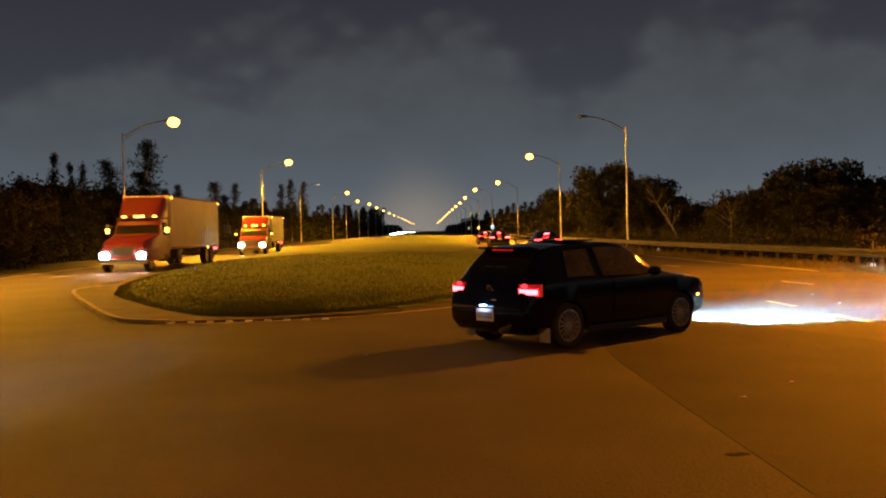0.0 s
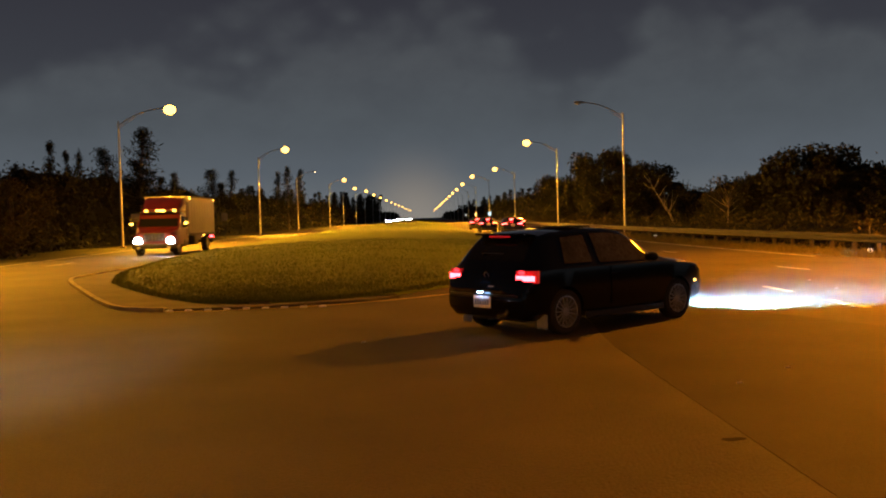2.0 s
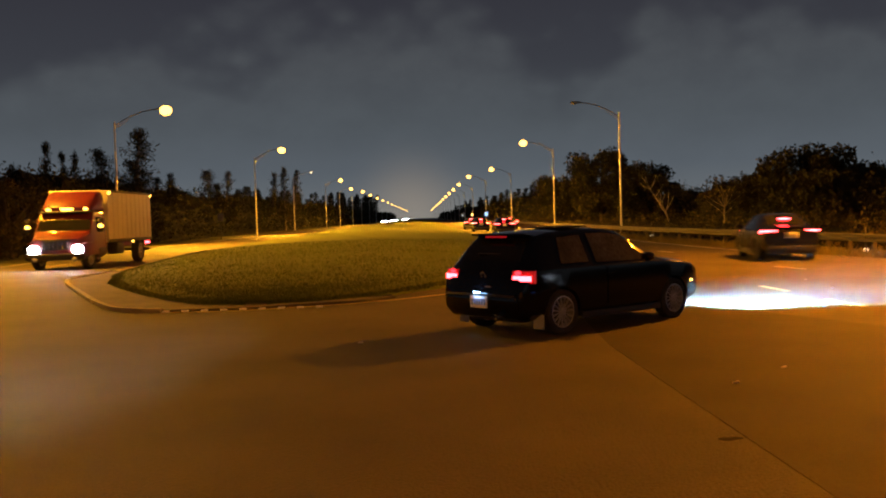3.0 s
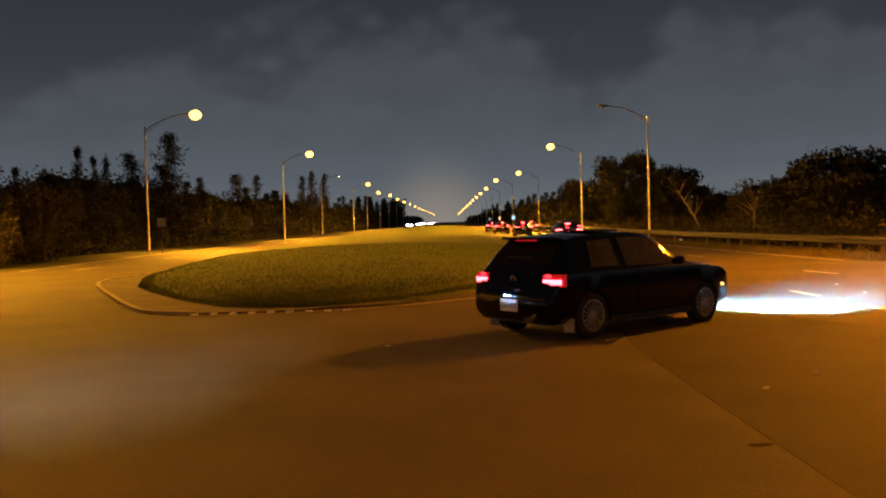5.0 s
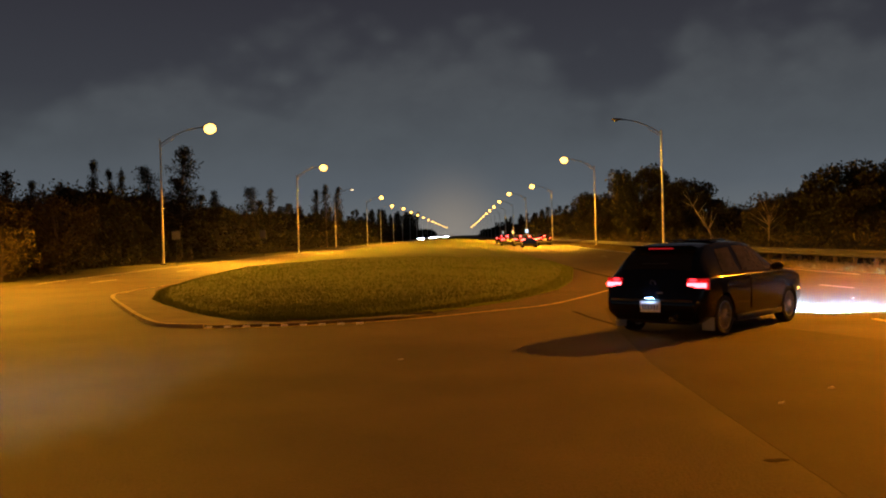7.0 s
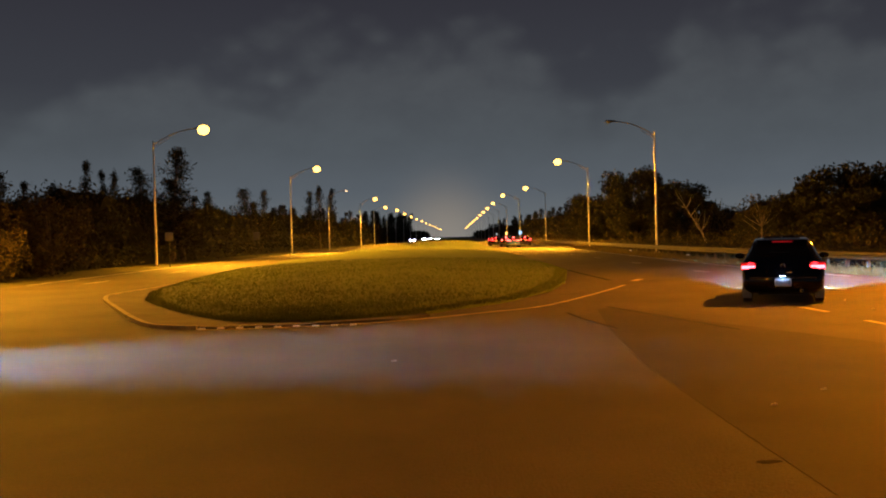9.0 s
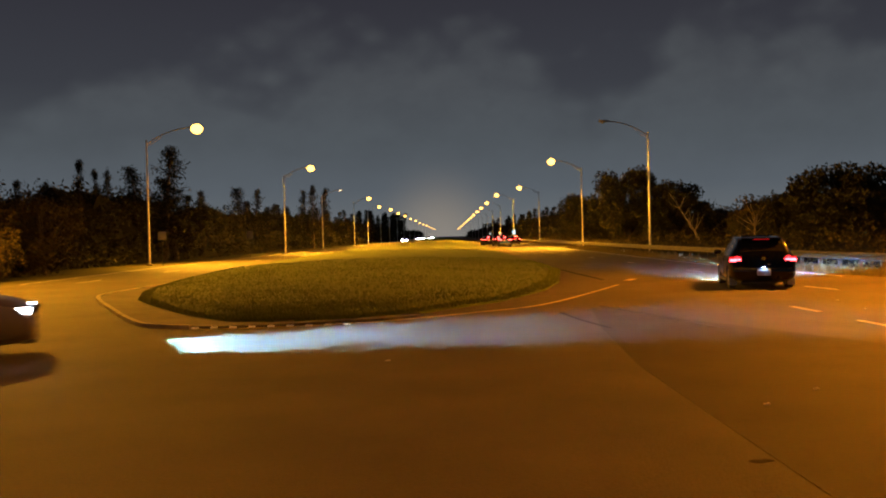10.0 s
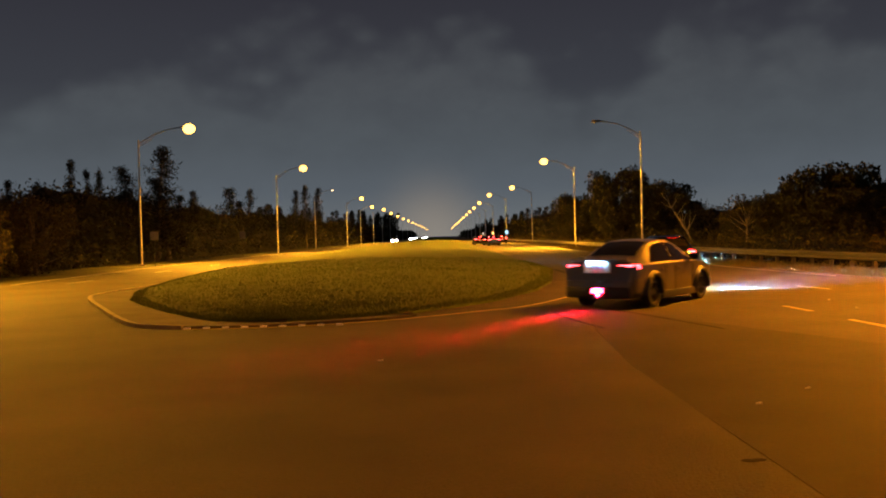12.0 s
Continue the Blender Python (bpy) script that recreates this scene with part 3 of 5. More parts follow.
def broad_tree(name, h, wide, seed, leaf, label, low=0.35, clumps=26, per=60, material_bark=None, size=0.22, lobes=1.0):
    r = random.Random(seed)
    t = thing(name, Matrix.Identity(4), label, "tree", "broad trees beyond the guardrail")
    bm = bmesh.new()
    top = limb_chain(bm, (0, 0, -0.1), (0, 0, 1), h * 0.55, 0.05 * h * 0.55, seed, 4, 8, 0.12)
    cs, ss = [], []
    for i in range(clumps):
        az = r.uniform(0, 2 * math.pi)
        v = r.uniform(low, 0.95)
        rad = wide * math.sin(math.acos(min(1, abs(v - 0.55) / 0.5)) if abs(v - 0.55) < 0.5 else 0.25) * r.uniform(0.35, 1.0) * lobes
        c = Vector((rad * math.cos(az), rad * math.sin(az), h * v))
        s = top[min(4, 1 + int(v * 3.4))]
        limb_chain(bm, s, c - s, (c - s).length, 0.016 * h * 0.5, seed * 77 + i, 3, 5, 0.12)
        cr = wide * r.uniform(0.20, 0.36)
        for j in range(per):
            q = Vector((r.gauss(0, 1), r.gauss(0, 1), r.gauss(0, 0.7)))
            q = q.normalized() * cr * r.uniform(0.35, 1.0) ** 0.5
            cs.append(tuple(c + q))
            ss.append(size * r.uniform(0.6, 1.3))
    part("trunk", bm, material_bark or BARK, t)
    part("crown", leaf_mesh(cs, ss, leaf, 0.0, 1.1, seed), leaf, t, kind="stuff")
    return t


def dead_tree(h, seed, lean):
    t = thing("bare_tree", Matrix.Identity(4), "leaning pale half-dead tree with few leaves", "tree", "broad trees beyond the guardrail")
    r = random.Random(seed)
    bm = bmesh.new()
    main = limb_chain(bm, (0, 0, -0.1), lean, h * 0.8, 0.15, seed, 6, 8, 0.12)
    cs, ss = [], []
    for i in range(15):
        k = r.randint(2, 6)
        d = Vector((r.uniform(-1, 1), r.uniform(-0.6, 0.6), r.uniform(0.4, 1.3)))
        pts = limb_chain(bm, main[k], d, h * r.uniform(0.14, 0.34), 0.05, seed + i, 4, 5, 0.3)
        if k > 3:
            for j in range(26):
                q = pts[-1].lerp(pts[1], r.uniform(0, 0.8))
                cs.append((q.x + r.gauss(0, 0.22), q.y + r.gauss(0, 0.22), q.z + r.gauss(0, 0.2)))
                ss.append(r.uniform(0.08, 0.18))
    part("trunk", bm, PALE_BARK, t)
    part("crown", leaf_mesh(cs, ss, LEAF, 0.0, 1.0, seed), LEAF, t, kind="stuff")
    return t


def wood_belt(name, label, inner, depth, y0, y1, height, material, seed, leaves, size):
    """A dense belt of undergrowth: lumpy core coloured as dark as the shade within, leaf masses over it. inner: x of
    its road side, depth: signed.
    """
    bm = bmesh.new()
    ys = []
    y = y0
    while y < y1:
        ys.append(y)
        y += max(1.0, (y - 20) * 0.03)
    us = [0, 0.05, 0.15, 0.3, 0.5, 0.7, 0.9, 1.0]
    rows = []
    for y in ys:
        row = []
        for u in us:
            hz = height * (min(1.0, u * 6) ** 0.6) * (0.72 + 0.5 * noise.noise((y * 0.16, u * 2 + seed, 0.3)) + 0.25 * noise.noise((y * 0.55, u * 5, seed)))
            x = inner + depth * u + 0.8 * noise.noise((y * 0.4, u * 3, seed + 5.0))
            row.append(bm.verts.new((x, y, max(hz, 0.0) - 0.1)))
        rows.append(row)
    for a, b in zip(rows, rows[1:]):
        for i in range(len(us) - 1):
            bm.faces.new((a[i], a[i + 1], b[i + 1], b[i]))
    t = part(name, bm, SHADE_CORE, None, smooth=0)
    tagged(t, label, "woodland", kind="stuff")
    faces = t.data.polygons
    r = np.random.default_rng(seed)
    area = np.array([p.area / max(8.0, p.center.y - 10) ** 1.0 for p in faces])
    pick = r.choice(len(faces), leaves, p=area / area.sum())
    cs = np.array([faces[i].center for i in pick]) + r.normal(size=(leaves, 3)) * np.array([0.8, 0.9, 0.55])
    cs[:, 1] += r.uniform(-0.5, 0.5, leaves) * np.maximum(1, (cs[:, 1] - 20) * 0.03)
    cs[:, 2] = np.maximum(cs[:, 2], 0.05)
    sz = size * (0.6 + 0.8 * r.random(leaves)) * np.maximum(1.0, cs[:, 1] / 120)
    part("foliage", leaf_mesh(cs, sz, material, 0, 1.2, seed), material, t, kind="stuff")


def build_woods():
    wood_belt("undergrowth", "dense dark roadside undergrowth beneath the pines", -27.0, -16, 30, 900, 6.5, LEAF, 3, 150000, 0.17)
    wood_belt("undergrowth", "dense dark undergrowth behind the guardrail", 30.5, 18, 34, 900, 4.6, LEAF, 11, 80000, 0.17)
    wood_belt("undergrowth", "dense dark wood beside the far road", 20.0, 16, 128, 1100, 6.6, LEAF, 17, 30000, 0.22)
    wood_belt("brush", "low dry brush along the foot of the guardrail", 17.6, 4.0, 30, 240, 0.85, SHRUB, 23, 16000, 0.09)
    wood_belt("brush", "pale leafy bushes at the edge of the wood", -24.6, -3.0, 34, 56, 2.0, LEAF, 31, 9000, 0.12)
    # pines on the left side
    kinds = [casuarina(8.0, s, sp) for s, sp in ((1, 0.20), (2, 0.24), (3, 0.15), (4, 0.26), (5, 0.18))]
    r = random.Random(4)
    spots = []
    y = 44.0
    while y < 620:
        for _ in range(2):
            spots.append((-27.5 - r.uniform(0, 9), y + r.uniform(-2, 2), r.uniform(0.62, 0.9) * (1 + max(0.0, y - 110) / 330)))
        y += 4.2 + (y - 44) * 0.035
    for i, (x, y, k) in enumerate(spots):
        src = kinds[i % 5]
        m = pose(x, y, -0.06, 0, 0, r.uniform(0, 360))
        if i < 5:
            src.matrix_world = m @ Matrix.Scale(k, 4)
        else:
            copy_thing(src, m).scale = (k * r.uniform(0.95, 1.3), k * r.uniform(0.95, 1.3), k)
    # the few that stand out over the rest: place, height, width, kind
    for x, y, h, w, k in ((-35.1, 88, 9.8, 0.9, 2), (-33.1, 88, 8.8, 0.7, 2), (-32.1, 88, 8.7, 0.7, 4), (-29.5, 88, 9.0, 1.7, 1), (-27.0, 88, 10.8, 1.9, 3), (-26.2, 89, 8.0, 1.7, 1), (-29.6, 110, 7.8, 1.0, 0), (-29.2, 130, 9.3, 1.7, 1),
                          (-27.6, 131, 8.9, 1.1, 3), (-26.2, 178, 11.9, 1.3, 3), (-25.6, 186, 12.0, 1.3, 1), (-28.4, 176, 11.0, 1.2, 0), (-40.9, 88, 8.0, 0.9, 2), (-38.2, 88, 7.7, 1.0, 4)):
        copy_thing(kinds[k], pose(x, y, -0.06, 0, 0, r.uniform(0, 360))).scale = (w, w, h / 8.0)
    # pines on the far right side
    y = 150.0
    while y < 620:
        o = copy_thing(kinds[int(y) % 5], pose(21 + r.uniform(0, 8), y, -0.06, 0, 0, r.uniform(0, 360)))
        s = r.uniform(0.9, 1.2)
        o.scale = (s * 1.3, s * 1.3, s)
        y += 5 + (y - 150) * 0.03
    # broad trees on the right
    big = broad_tree("broad_tree", 9.4, 4.6, 5, LEAF, "large dark broadleaf tree with a spreading crown", 0.22, 64, 190, size=0.23)
    big.matrix_world = pose(22.0, 115, -0.06)
    copy_thing(big, pose(18.8, 128, -0.06, 0, 0, 120)).scale = (0.8, 0.8, 0.72)
    copy_thing(big, pose(26.5, 112, -0.06, 0, 0, 200)).scale = (0.9, 0.9, 0.78)
    dome = broad_tree("broad_tree", 6.2, 3.9, 9, LEAF, "dark rounded broadleaf tree behind the guardrail", 0.15, 62, 190, size=0.20)
    dome.matrix_world = pose(30.8, 74, -0.06)
    copy_thing(dome, pose(35.0, 75, -0.06, 0, 0, 90)).scale = (0.9, 0.9, 0.8)
    copy_thing(dome, pose(27.0, 62, -0.06, 0, 0, 40)).scale = (0.62, 0.62, 0.62)
    copy_thing(dome, pose(33.0, 88, -0.06, 0, 0, 150)).scale = (0.9, 0.9, 0.76)
    copy_thing(dome, pose(36.0, 98, -0.06, 0, 0, 250)).scale = (0.8, 0.8, 0.8)
    dead_tree(7.0, 3, (-0.38, 0, 1)).matrix_world = pose(25.3, 94, -0.06)
    sm = broad_tree("small_tree", 4.9, 2.2, 14, SHRUB, "small pale tree with open branches by the guardrail", 0.45, 15, 44, PALE_BARK, 0.14, 1.1)
    sm.matrix_world = pose(28.0, 86, -0.06)
    bush = broad_tree("bush", 4.6, 2.6, 21, SHRUB, "pale leafy bush lit by the street lamp", 0.12, 34, 110, size=0.11)
    bush.matrix_world = pose(-23.6, 54, -0.06)
    copy_thing(bush, pose(-25.0, 47, -0.06, 0, 0, 80)).scale = (1.0, 1.0, 0.9)
    copy_thing(bush, pose(-22.6, 45, -0.06, 0, 0, 200)).scale = (0.6, 0.6, 0.6)


build_woods()


def build_blades():
    r = np.random.default_rng(5)
    n = 60000
    y = 18.35 + 34 * r.random(n) ** 1.7
    a = np.array([lerp_table(GRASS_LEFT, v) for v in y])
    b = np.array([lerp_table(GRASS_RIGHT, v) for v in y])
    edge = r.random(n) < 0.25
    u = np.where(edge, np.where(r.random(n) < 0.5, r.random(n) * 0.03, 1 - r.random(n) * 0.03), r.random(n))
    x = a + (b - a) * u
    verts, faces = [], []
    for i in range(n):
        z = grass_height(x[i], y[i])
        h = 0.025 + 0.045 * r.random()
        t = r.random() * 6.283
        dx, dy = 0.012 * math.cos(t), 0.012 * math.sin(t)
        k = len(verts)
        verts += [(x[i] - dx, y[i] - dy, z - 0.01), (x[i] + dx, y[i] + dy, z - 0.01), (x[i] + dy * 2.5, y[i] + dx * 2.5, z + h)]
        faces.append((k, k + 1, k + 2))
    me = bpy.data.meshes.new("blades")
    me.from_pydata(verts, [], faces)
    me.materials.append(BLADE)
    tagged(new("grass_blades", me), "short mown grass blades on the median", "grass", kind="stuff")


build_blades()


def build_verge_grass():
    r = np.random.default_rng(15)
    n = 15000
    y = 27 + 80 * r.random(n) ** 1.4
    x = np.array([lerp_table([(27, 14.3), (37, 13.4), (47, 12.9), (60, 12.8), (90, 13.1), (120, 13.2)], v) for v in y])
    x = x + (2.9 - (y > 45) * 0.6) * r.random(n) ** 1.3
    verts, faces = [], []
    for i in range(n):
        h = 0.07 + 0.20 * r.random() ** 2
        t = r.random() * 6.283
        dx, dy = 0.022 * math.cos(t), 0.022 * math.sin(t)
        k = len(verts)
        verts += [(x[i] - dx, y[i] - dy, -0.1), (x[i] + dx, y[i] + dy, -0.1), (x[i] + dy * 3, y[i] + dx * 3, h - 0.05)]
        faces.append((k, k + 1, k + 2))
    me = bpy.data.meshes.new("verge_blades")
    me.from_pydata(verts, [], faces)
    me.materials.append(DRY_BLADE)
    tagged(new("verge_grass", me), "dry uneven grass along the guardrail", "grass", kind="stuff")


build_verge_grass()


# ---- vehicles: x forward from the rear axle, y to the left ----
def station(table, x):
    for a, b in zip(table, table[1:]):
        if x <= b[0]:
            k = min(max((x - a[0]) / (b[0] - a[0]), 0), 1)
            return [p + (q - p) * k for p, q in zip(a, b)]
    return list(table[-1])


def half_section(s):
    x, zb, zs, zt, ws, wt = s
    zr = max(zs + 0.006, zt - 0.05)
    zt = max(zt, zr + 0.012)
    return [(0, zb), (0.80 * ws, zb), (0.955 * ws, zb + 0.09), (0.992 * ws, zb + 0.22 * (zs - zb) + 0.05), (ws, zb + 0.62 * (zs - zb)), (0.985 * ws, zs - 0.02), (0.955 * ws, zs),
            (wt, zr), (wt * 0.90, zt - 0.012), (wt * 0.5, zt + 0.004), (0, zt + 0.012)]


def body_mesh(table, arches, cuts, material):
    secs = []
    xs = []
    for a, b in zip(table, table[1:]):
        n = max(1, int((b[0] - a[0]) / 0.14))
        xs += [a[0] + (b[0] - a[0]) * i / n for i in range(n)]
    xs.append(table[-1][0])
    for x in xs:
        h = half_section(station(table, x))
        secs.append([(x, y, z) for y, z in h] + [(x, -y, z) for y, z in h[-2:0:-1]])
    bm = loft(bmesh.new(), secs)
    me = done(bm, 0)
    ob = new("shell", me)
    bm = bmesh.new()
    for ax, r, y0, y1 in arches:
        for s in (1, -1):
            tube(bm, (ax, s * y0, r[1]), (ax, s * y1, r[1]), r[0], n=28)
    for c, sz in cuts:
        box(bm, c, sz)
    cut = new("cutter", done(bm, 0))
    mod = ob.modifiers.new("cut", "BOOLEAN")
    mod.object, mod.operation, mod.solver = cut, "DIFFERENCE", "EXACT"
    dg = bpy.context.evaluated_depsgraph_get()
    dg.update()
    res = bpy.data.meshes.new_from_object(ob.evaluated_get(dg))
    bpy.data.objects.remove(ob)
    bpy.data.objects.remove(cut)
    res.polygons.foreach_set("use_smooth", [True] * len(res.polygons))
    res.set_sharp_from_angle(angle=radians(28))
    res.materials.clear()
    res.materials.append(material)
    return res


def side_glass(table, x0, x1, side, v0=0.10, v1=0.88, n=10, slant0=0.0, slant1=0.0):
    """A pane on the slope between shoulder and roof, a little proud of it."""
    outer, inner = [], []
    for i in range(n + 1):
        lo, hi = [], []
        for v in (v0, (v0 + v1) / 2, v1):
            k = i / n
            w = (v - v0) / (v1 - v0)
            x = (x0 + slant0 * w) * (1 - k) + (x1 + slant1 * w) * k
            h = half_section(station(table, x))
            (ya, za), (yb, zb) = h[6], h[7]
            y, z = ya + (yb - ya) * v, za + (zb - za) * v
            nx = Vector((0, zb - za, ya - yb)).normalized()
            lo.append((x, side * (y + nx.y * 0.007), z + nx.z * 0.007))
            hi.append((x, side * (y - nx.y * 0.012), z - nx.z * 0.012))
        outer.append(lo)
        inner.append(hi)
    secs = [o + i[::-1] for o, i in zip(outer, inner)]
    return loft(bmesh.new(), secs)


def top_glass(table, x0, x1, frac, n=8, up=0.008):
    secs = []
    for i in range(n + 1):
        x = x0 + (x1 - x0) * i / n
        s = station(table, x)
        d = station(table, x + 0.03)
        e = station(table, x - 0.03)
        slope = (d[3] - e[3]) / 0.06
        nv = Vector((-slope, 0, 1)).normalized()
        h = half_section(s)
        pts = [(h[8][0] * frac, h[8][1]), (h[9][0], h[9][1]), (0, h[10][1])]
        row = [(x, y, z) for y, z in pts] + [(x, -y, z) for y, z in pts[1::-1]]
        secs.append([tuple(Vector(p) + nv * up) for p in row] + [tuple(Vector(p) - nv * 0.012) for p in row[::-1]])
    return loft(bmesh.new(), secs)


@functools.lru_cache(maxsize=None)
def wheel_meshes(r, width, spokes, rim_name):
    rim_mat = {"alloy": ALLOY, "dark": DARK_ALLOY}[rim_name]
    w = width / 2
    ri = r * 0.70
    t = lathe(bmesh.new(), [(ri, -w * 0.85), (r * 0.88, -w), (r * 0.985, -w * 0.8), (r, -w * 0.4), (r, w * 0.4), (r * 0.985, w * 0.8), (r * 0.88, w), (ri, w * 0.85)], n=36)
    tyre = done(t)
    tyre.materials.append(RUBBER)
    bm = lathe(bmesh.new(), [(ri * 1.02, -w * 0.8), (ri * 1.02, w * 0.86), (ri * 0.94, w * 0.88), (ri * 0.92, w * 0.3), (ri * 0.90, -w * 0.8)], n=36)
    lathe(bm, [(0.001, w * 0.55), (0.001, w * 0.80), (r * 0.16, w * 0.78), (r * 0.20, w * 0.55)], n=18)
    for i in range(spokes):
        a = 2 * math.pi * i / spokes
        m = Matrix.Rotation(a, 4, "Y")
        box(bm, m @ Vector((ri * 0.58, w * 0.66, 0)), (ri * 0.82, w * 0.22, r * (0.055 if spokes > 8 else 0.13)), 0.0, m)
    rim = done(bm)
    rim.materials.append(rim_mat)
    back = done(lathe(bmesh.new(), [(0.001, -w * 0.5), (0.001, -w * 0.1), (ri * 0.93, -w * 0.1), (ri * 0.93, -w * 0.5)], n=24))
    back.materials.append(BLACK_PLASTIC)
    return tyre, rim, back


def add_wheel(parent, x, y, r, width, spokes, rim_name):
    side = 1 if y > 0 else -1
    hub = new("wheel")
    hub.parent = parent
    hub.location = (x, y, r)
    if side < 0:
        hub.rotation_euler = (0, 0, math.pi)
    for nm, me in zip(("tyre", "rim", "brake_drum"), wheel_meshes(r, width, spokes, rim_name)):
        o = new(nm, me)
        o.parent = hub
    hub["roll_radius"] = r
    return hub


def beam_lamp(parent, x, y, z, wide, core, lip=0.0, low=0.09, spread=0.2, depth=0.2, tall=0.008, aside=0.0):
    """A projector lamp: a small arc behind a wide slot that keeps its light below the horizon."""
    lamp = part("headlight", boxed((x - depth - 0.03, y, z - 0.03), (0.03, spread * 2, 0.24), 0), HOOD_BLACK, parent)
    bm = bmesh.new()
    box(bm, (x - depth / 2, y, z + 0.035), (depth + 0.06, spread * 2, 0.066))
    box(bm, (x, y, z + 0.03 - lip / 2), (0.012, spread * 2, 0.056 + lip))
    box(bm, (x, y, z - low - 0.09), (0.012, spread * 2, 0.18))
    for s in (1, -1):
        box(bm, (x - depth / 2 - 0.02, y + s * (spread - 0.004), z - 0.10), (depth + 0.03, 0.008, 0.21))
    part("hood", bm, HOOD_BLACK, lamp)
    part("arc", boxed((x - depth, y + aside, z - 0.002), (0.012, wide, tall)), core, lamp, "glowing arc of the lamp")
    return lamp


HATCH = [(-0.77, 0.34, 0.52, 0.56, 0.64, 0.60), (-0.72, 0.26, 0.66, 0.72, 0.80, 0.74), (-0.64, 0.23, 0.84, 0.93, 0.845, 0.72), (-0.55, 0.22, 0.90, 1.05, 0.856, 0.69), (-0.40, 0.22, 0.91, 1.24, 0.862, 0.645),
         (-0.26, 0.22, 0.92, 1.36, 0.866, 0.615), (0.0, 0.21, 0.92, 1.41, 0.868, 0.60), (0.6, 0.20, 0.92, 1.44, 0.868, 0.60), (1.1, 0.20, 0.92, 1.435, 0.868, 0.60), (1.45, 0.20, 0.92, 1.39, 0.868, 0.60),
         (1.75, 0.20, 0.92, 1.25, 0.866, 0.63), (2.05, 0.20, 0.925, 1.06, 0.864, 0.70), (2.25, 0.20, 0.92, 0.97, 0.862, 0.745), (2.45, 0.20, 0.905, 0.94, 0.858, 0.76), (2.85, 0.20, 0.86, 0.90, 0.84, 0.75),
         (3.05, 0.22, 0.81, 0.86, 0.82, 0.73), (3.17, 0.24, 0.74, 0.81, 0.785, 0.69), (3.23, 0.26, 0.63, 0.71, 0.72, 0.63), (3.26, 0.30, 0.52, 0.57, 0.63, 0.56)]
SEDAN = [(-0.97, 0.36, 0.60, 0.66, 0.70, 0.64), (-0.92, 0.28, 0.86, 0.93, 0.80, 0.70), (-0.82, 0.24, 0.93, 1.02, 0.85, 0.70), (-0.45, 0.22, 0.95, 1.06, 0.865, 0.68), (-0.28, 0.22, 0.95, 1.11, 0.87, 0.66),
         (0.1, 0.22, 0.95, 1.30, 0.875, 0.60), (0.5, 0.20, 0.95, 1.425, 0.875, 0.57), (1.0, 0.20, 0.95, 1.465, 0.875, 0.57), (1.4, 0.20, 0.95, 1.445, 0.875, 0.57), (1.8, 0.20, 0.95, 1.34, 0.873, 0.58),
         (2.2, 0.20, 0.95, 1.13, 0.87, 0.67), (2.45, 0.20, 0.945, 1.01, 0.868, 0.74), (3.0, 0.20, 0.87, 0.93, 0.855, 0.74), (3.35, 0.22, 0.77, 0.84, 0.82, 0.70), (3.55, 0.26, 0.62, 0.72, 0.72, 0.62), (3.62, 0.32, 0.52, 0.58, 0.60, 0.55)]


def add_plate(car, x, z, lit=True):
    p = part("number_plate", boxed((x, 0, z), (0.012, 0.34, 0.17), 0.004), PLATE if lit else WHITE_PAINT, car, "lit pale number plate")
    bm = bmesh.new()
    for k in range(6):
        box(bm, (x - 0.009, -0.125 + k * 0.05, z - 0.005), (0.006, 0.03, 0.085))
    part("plate_bars", bm, PLATE_INK, p)
    return p


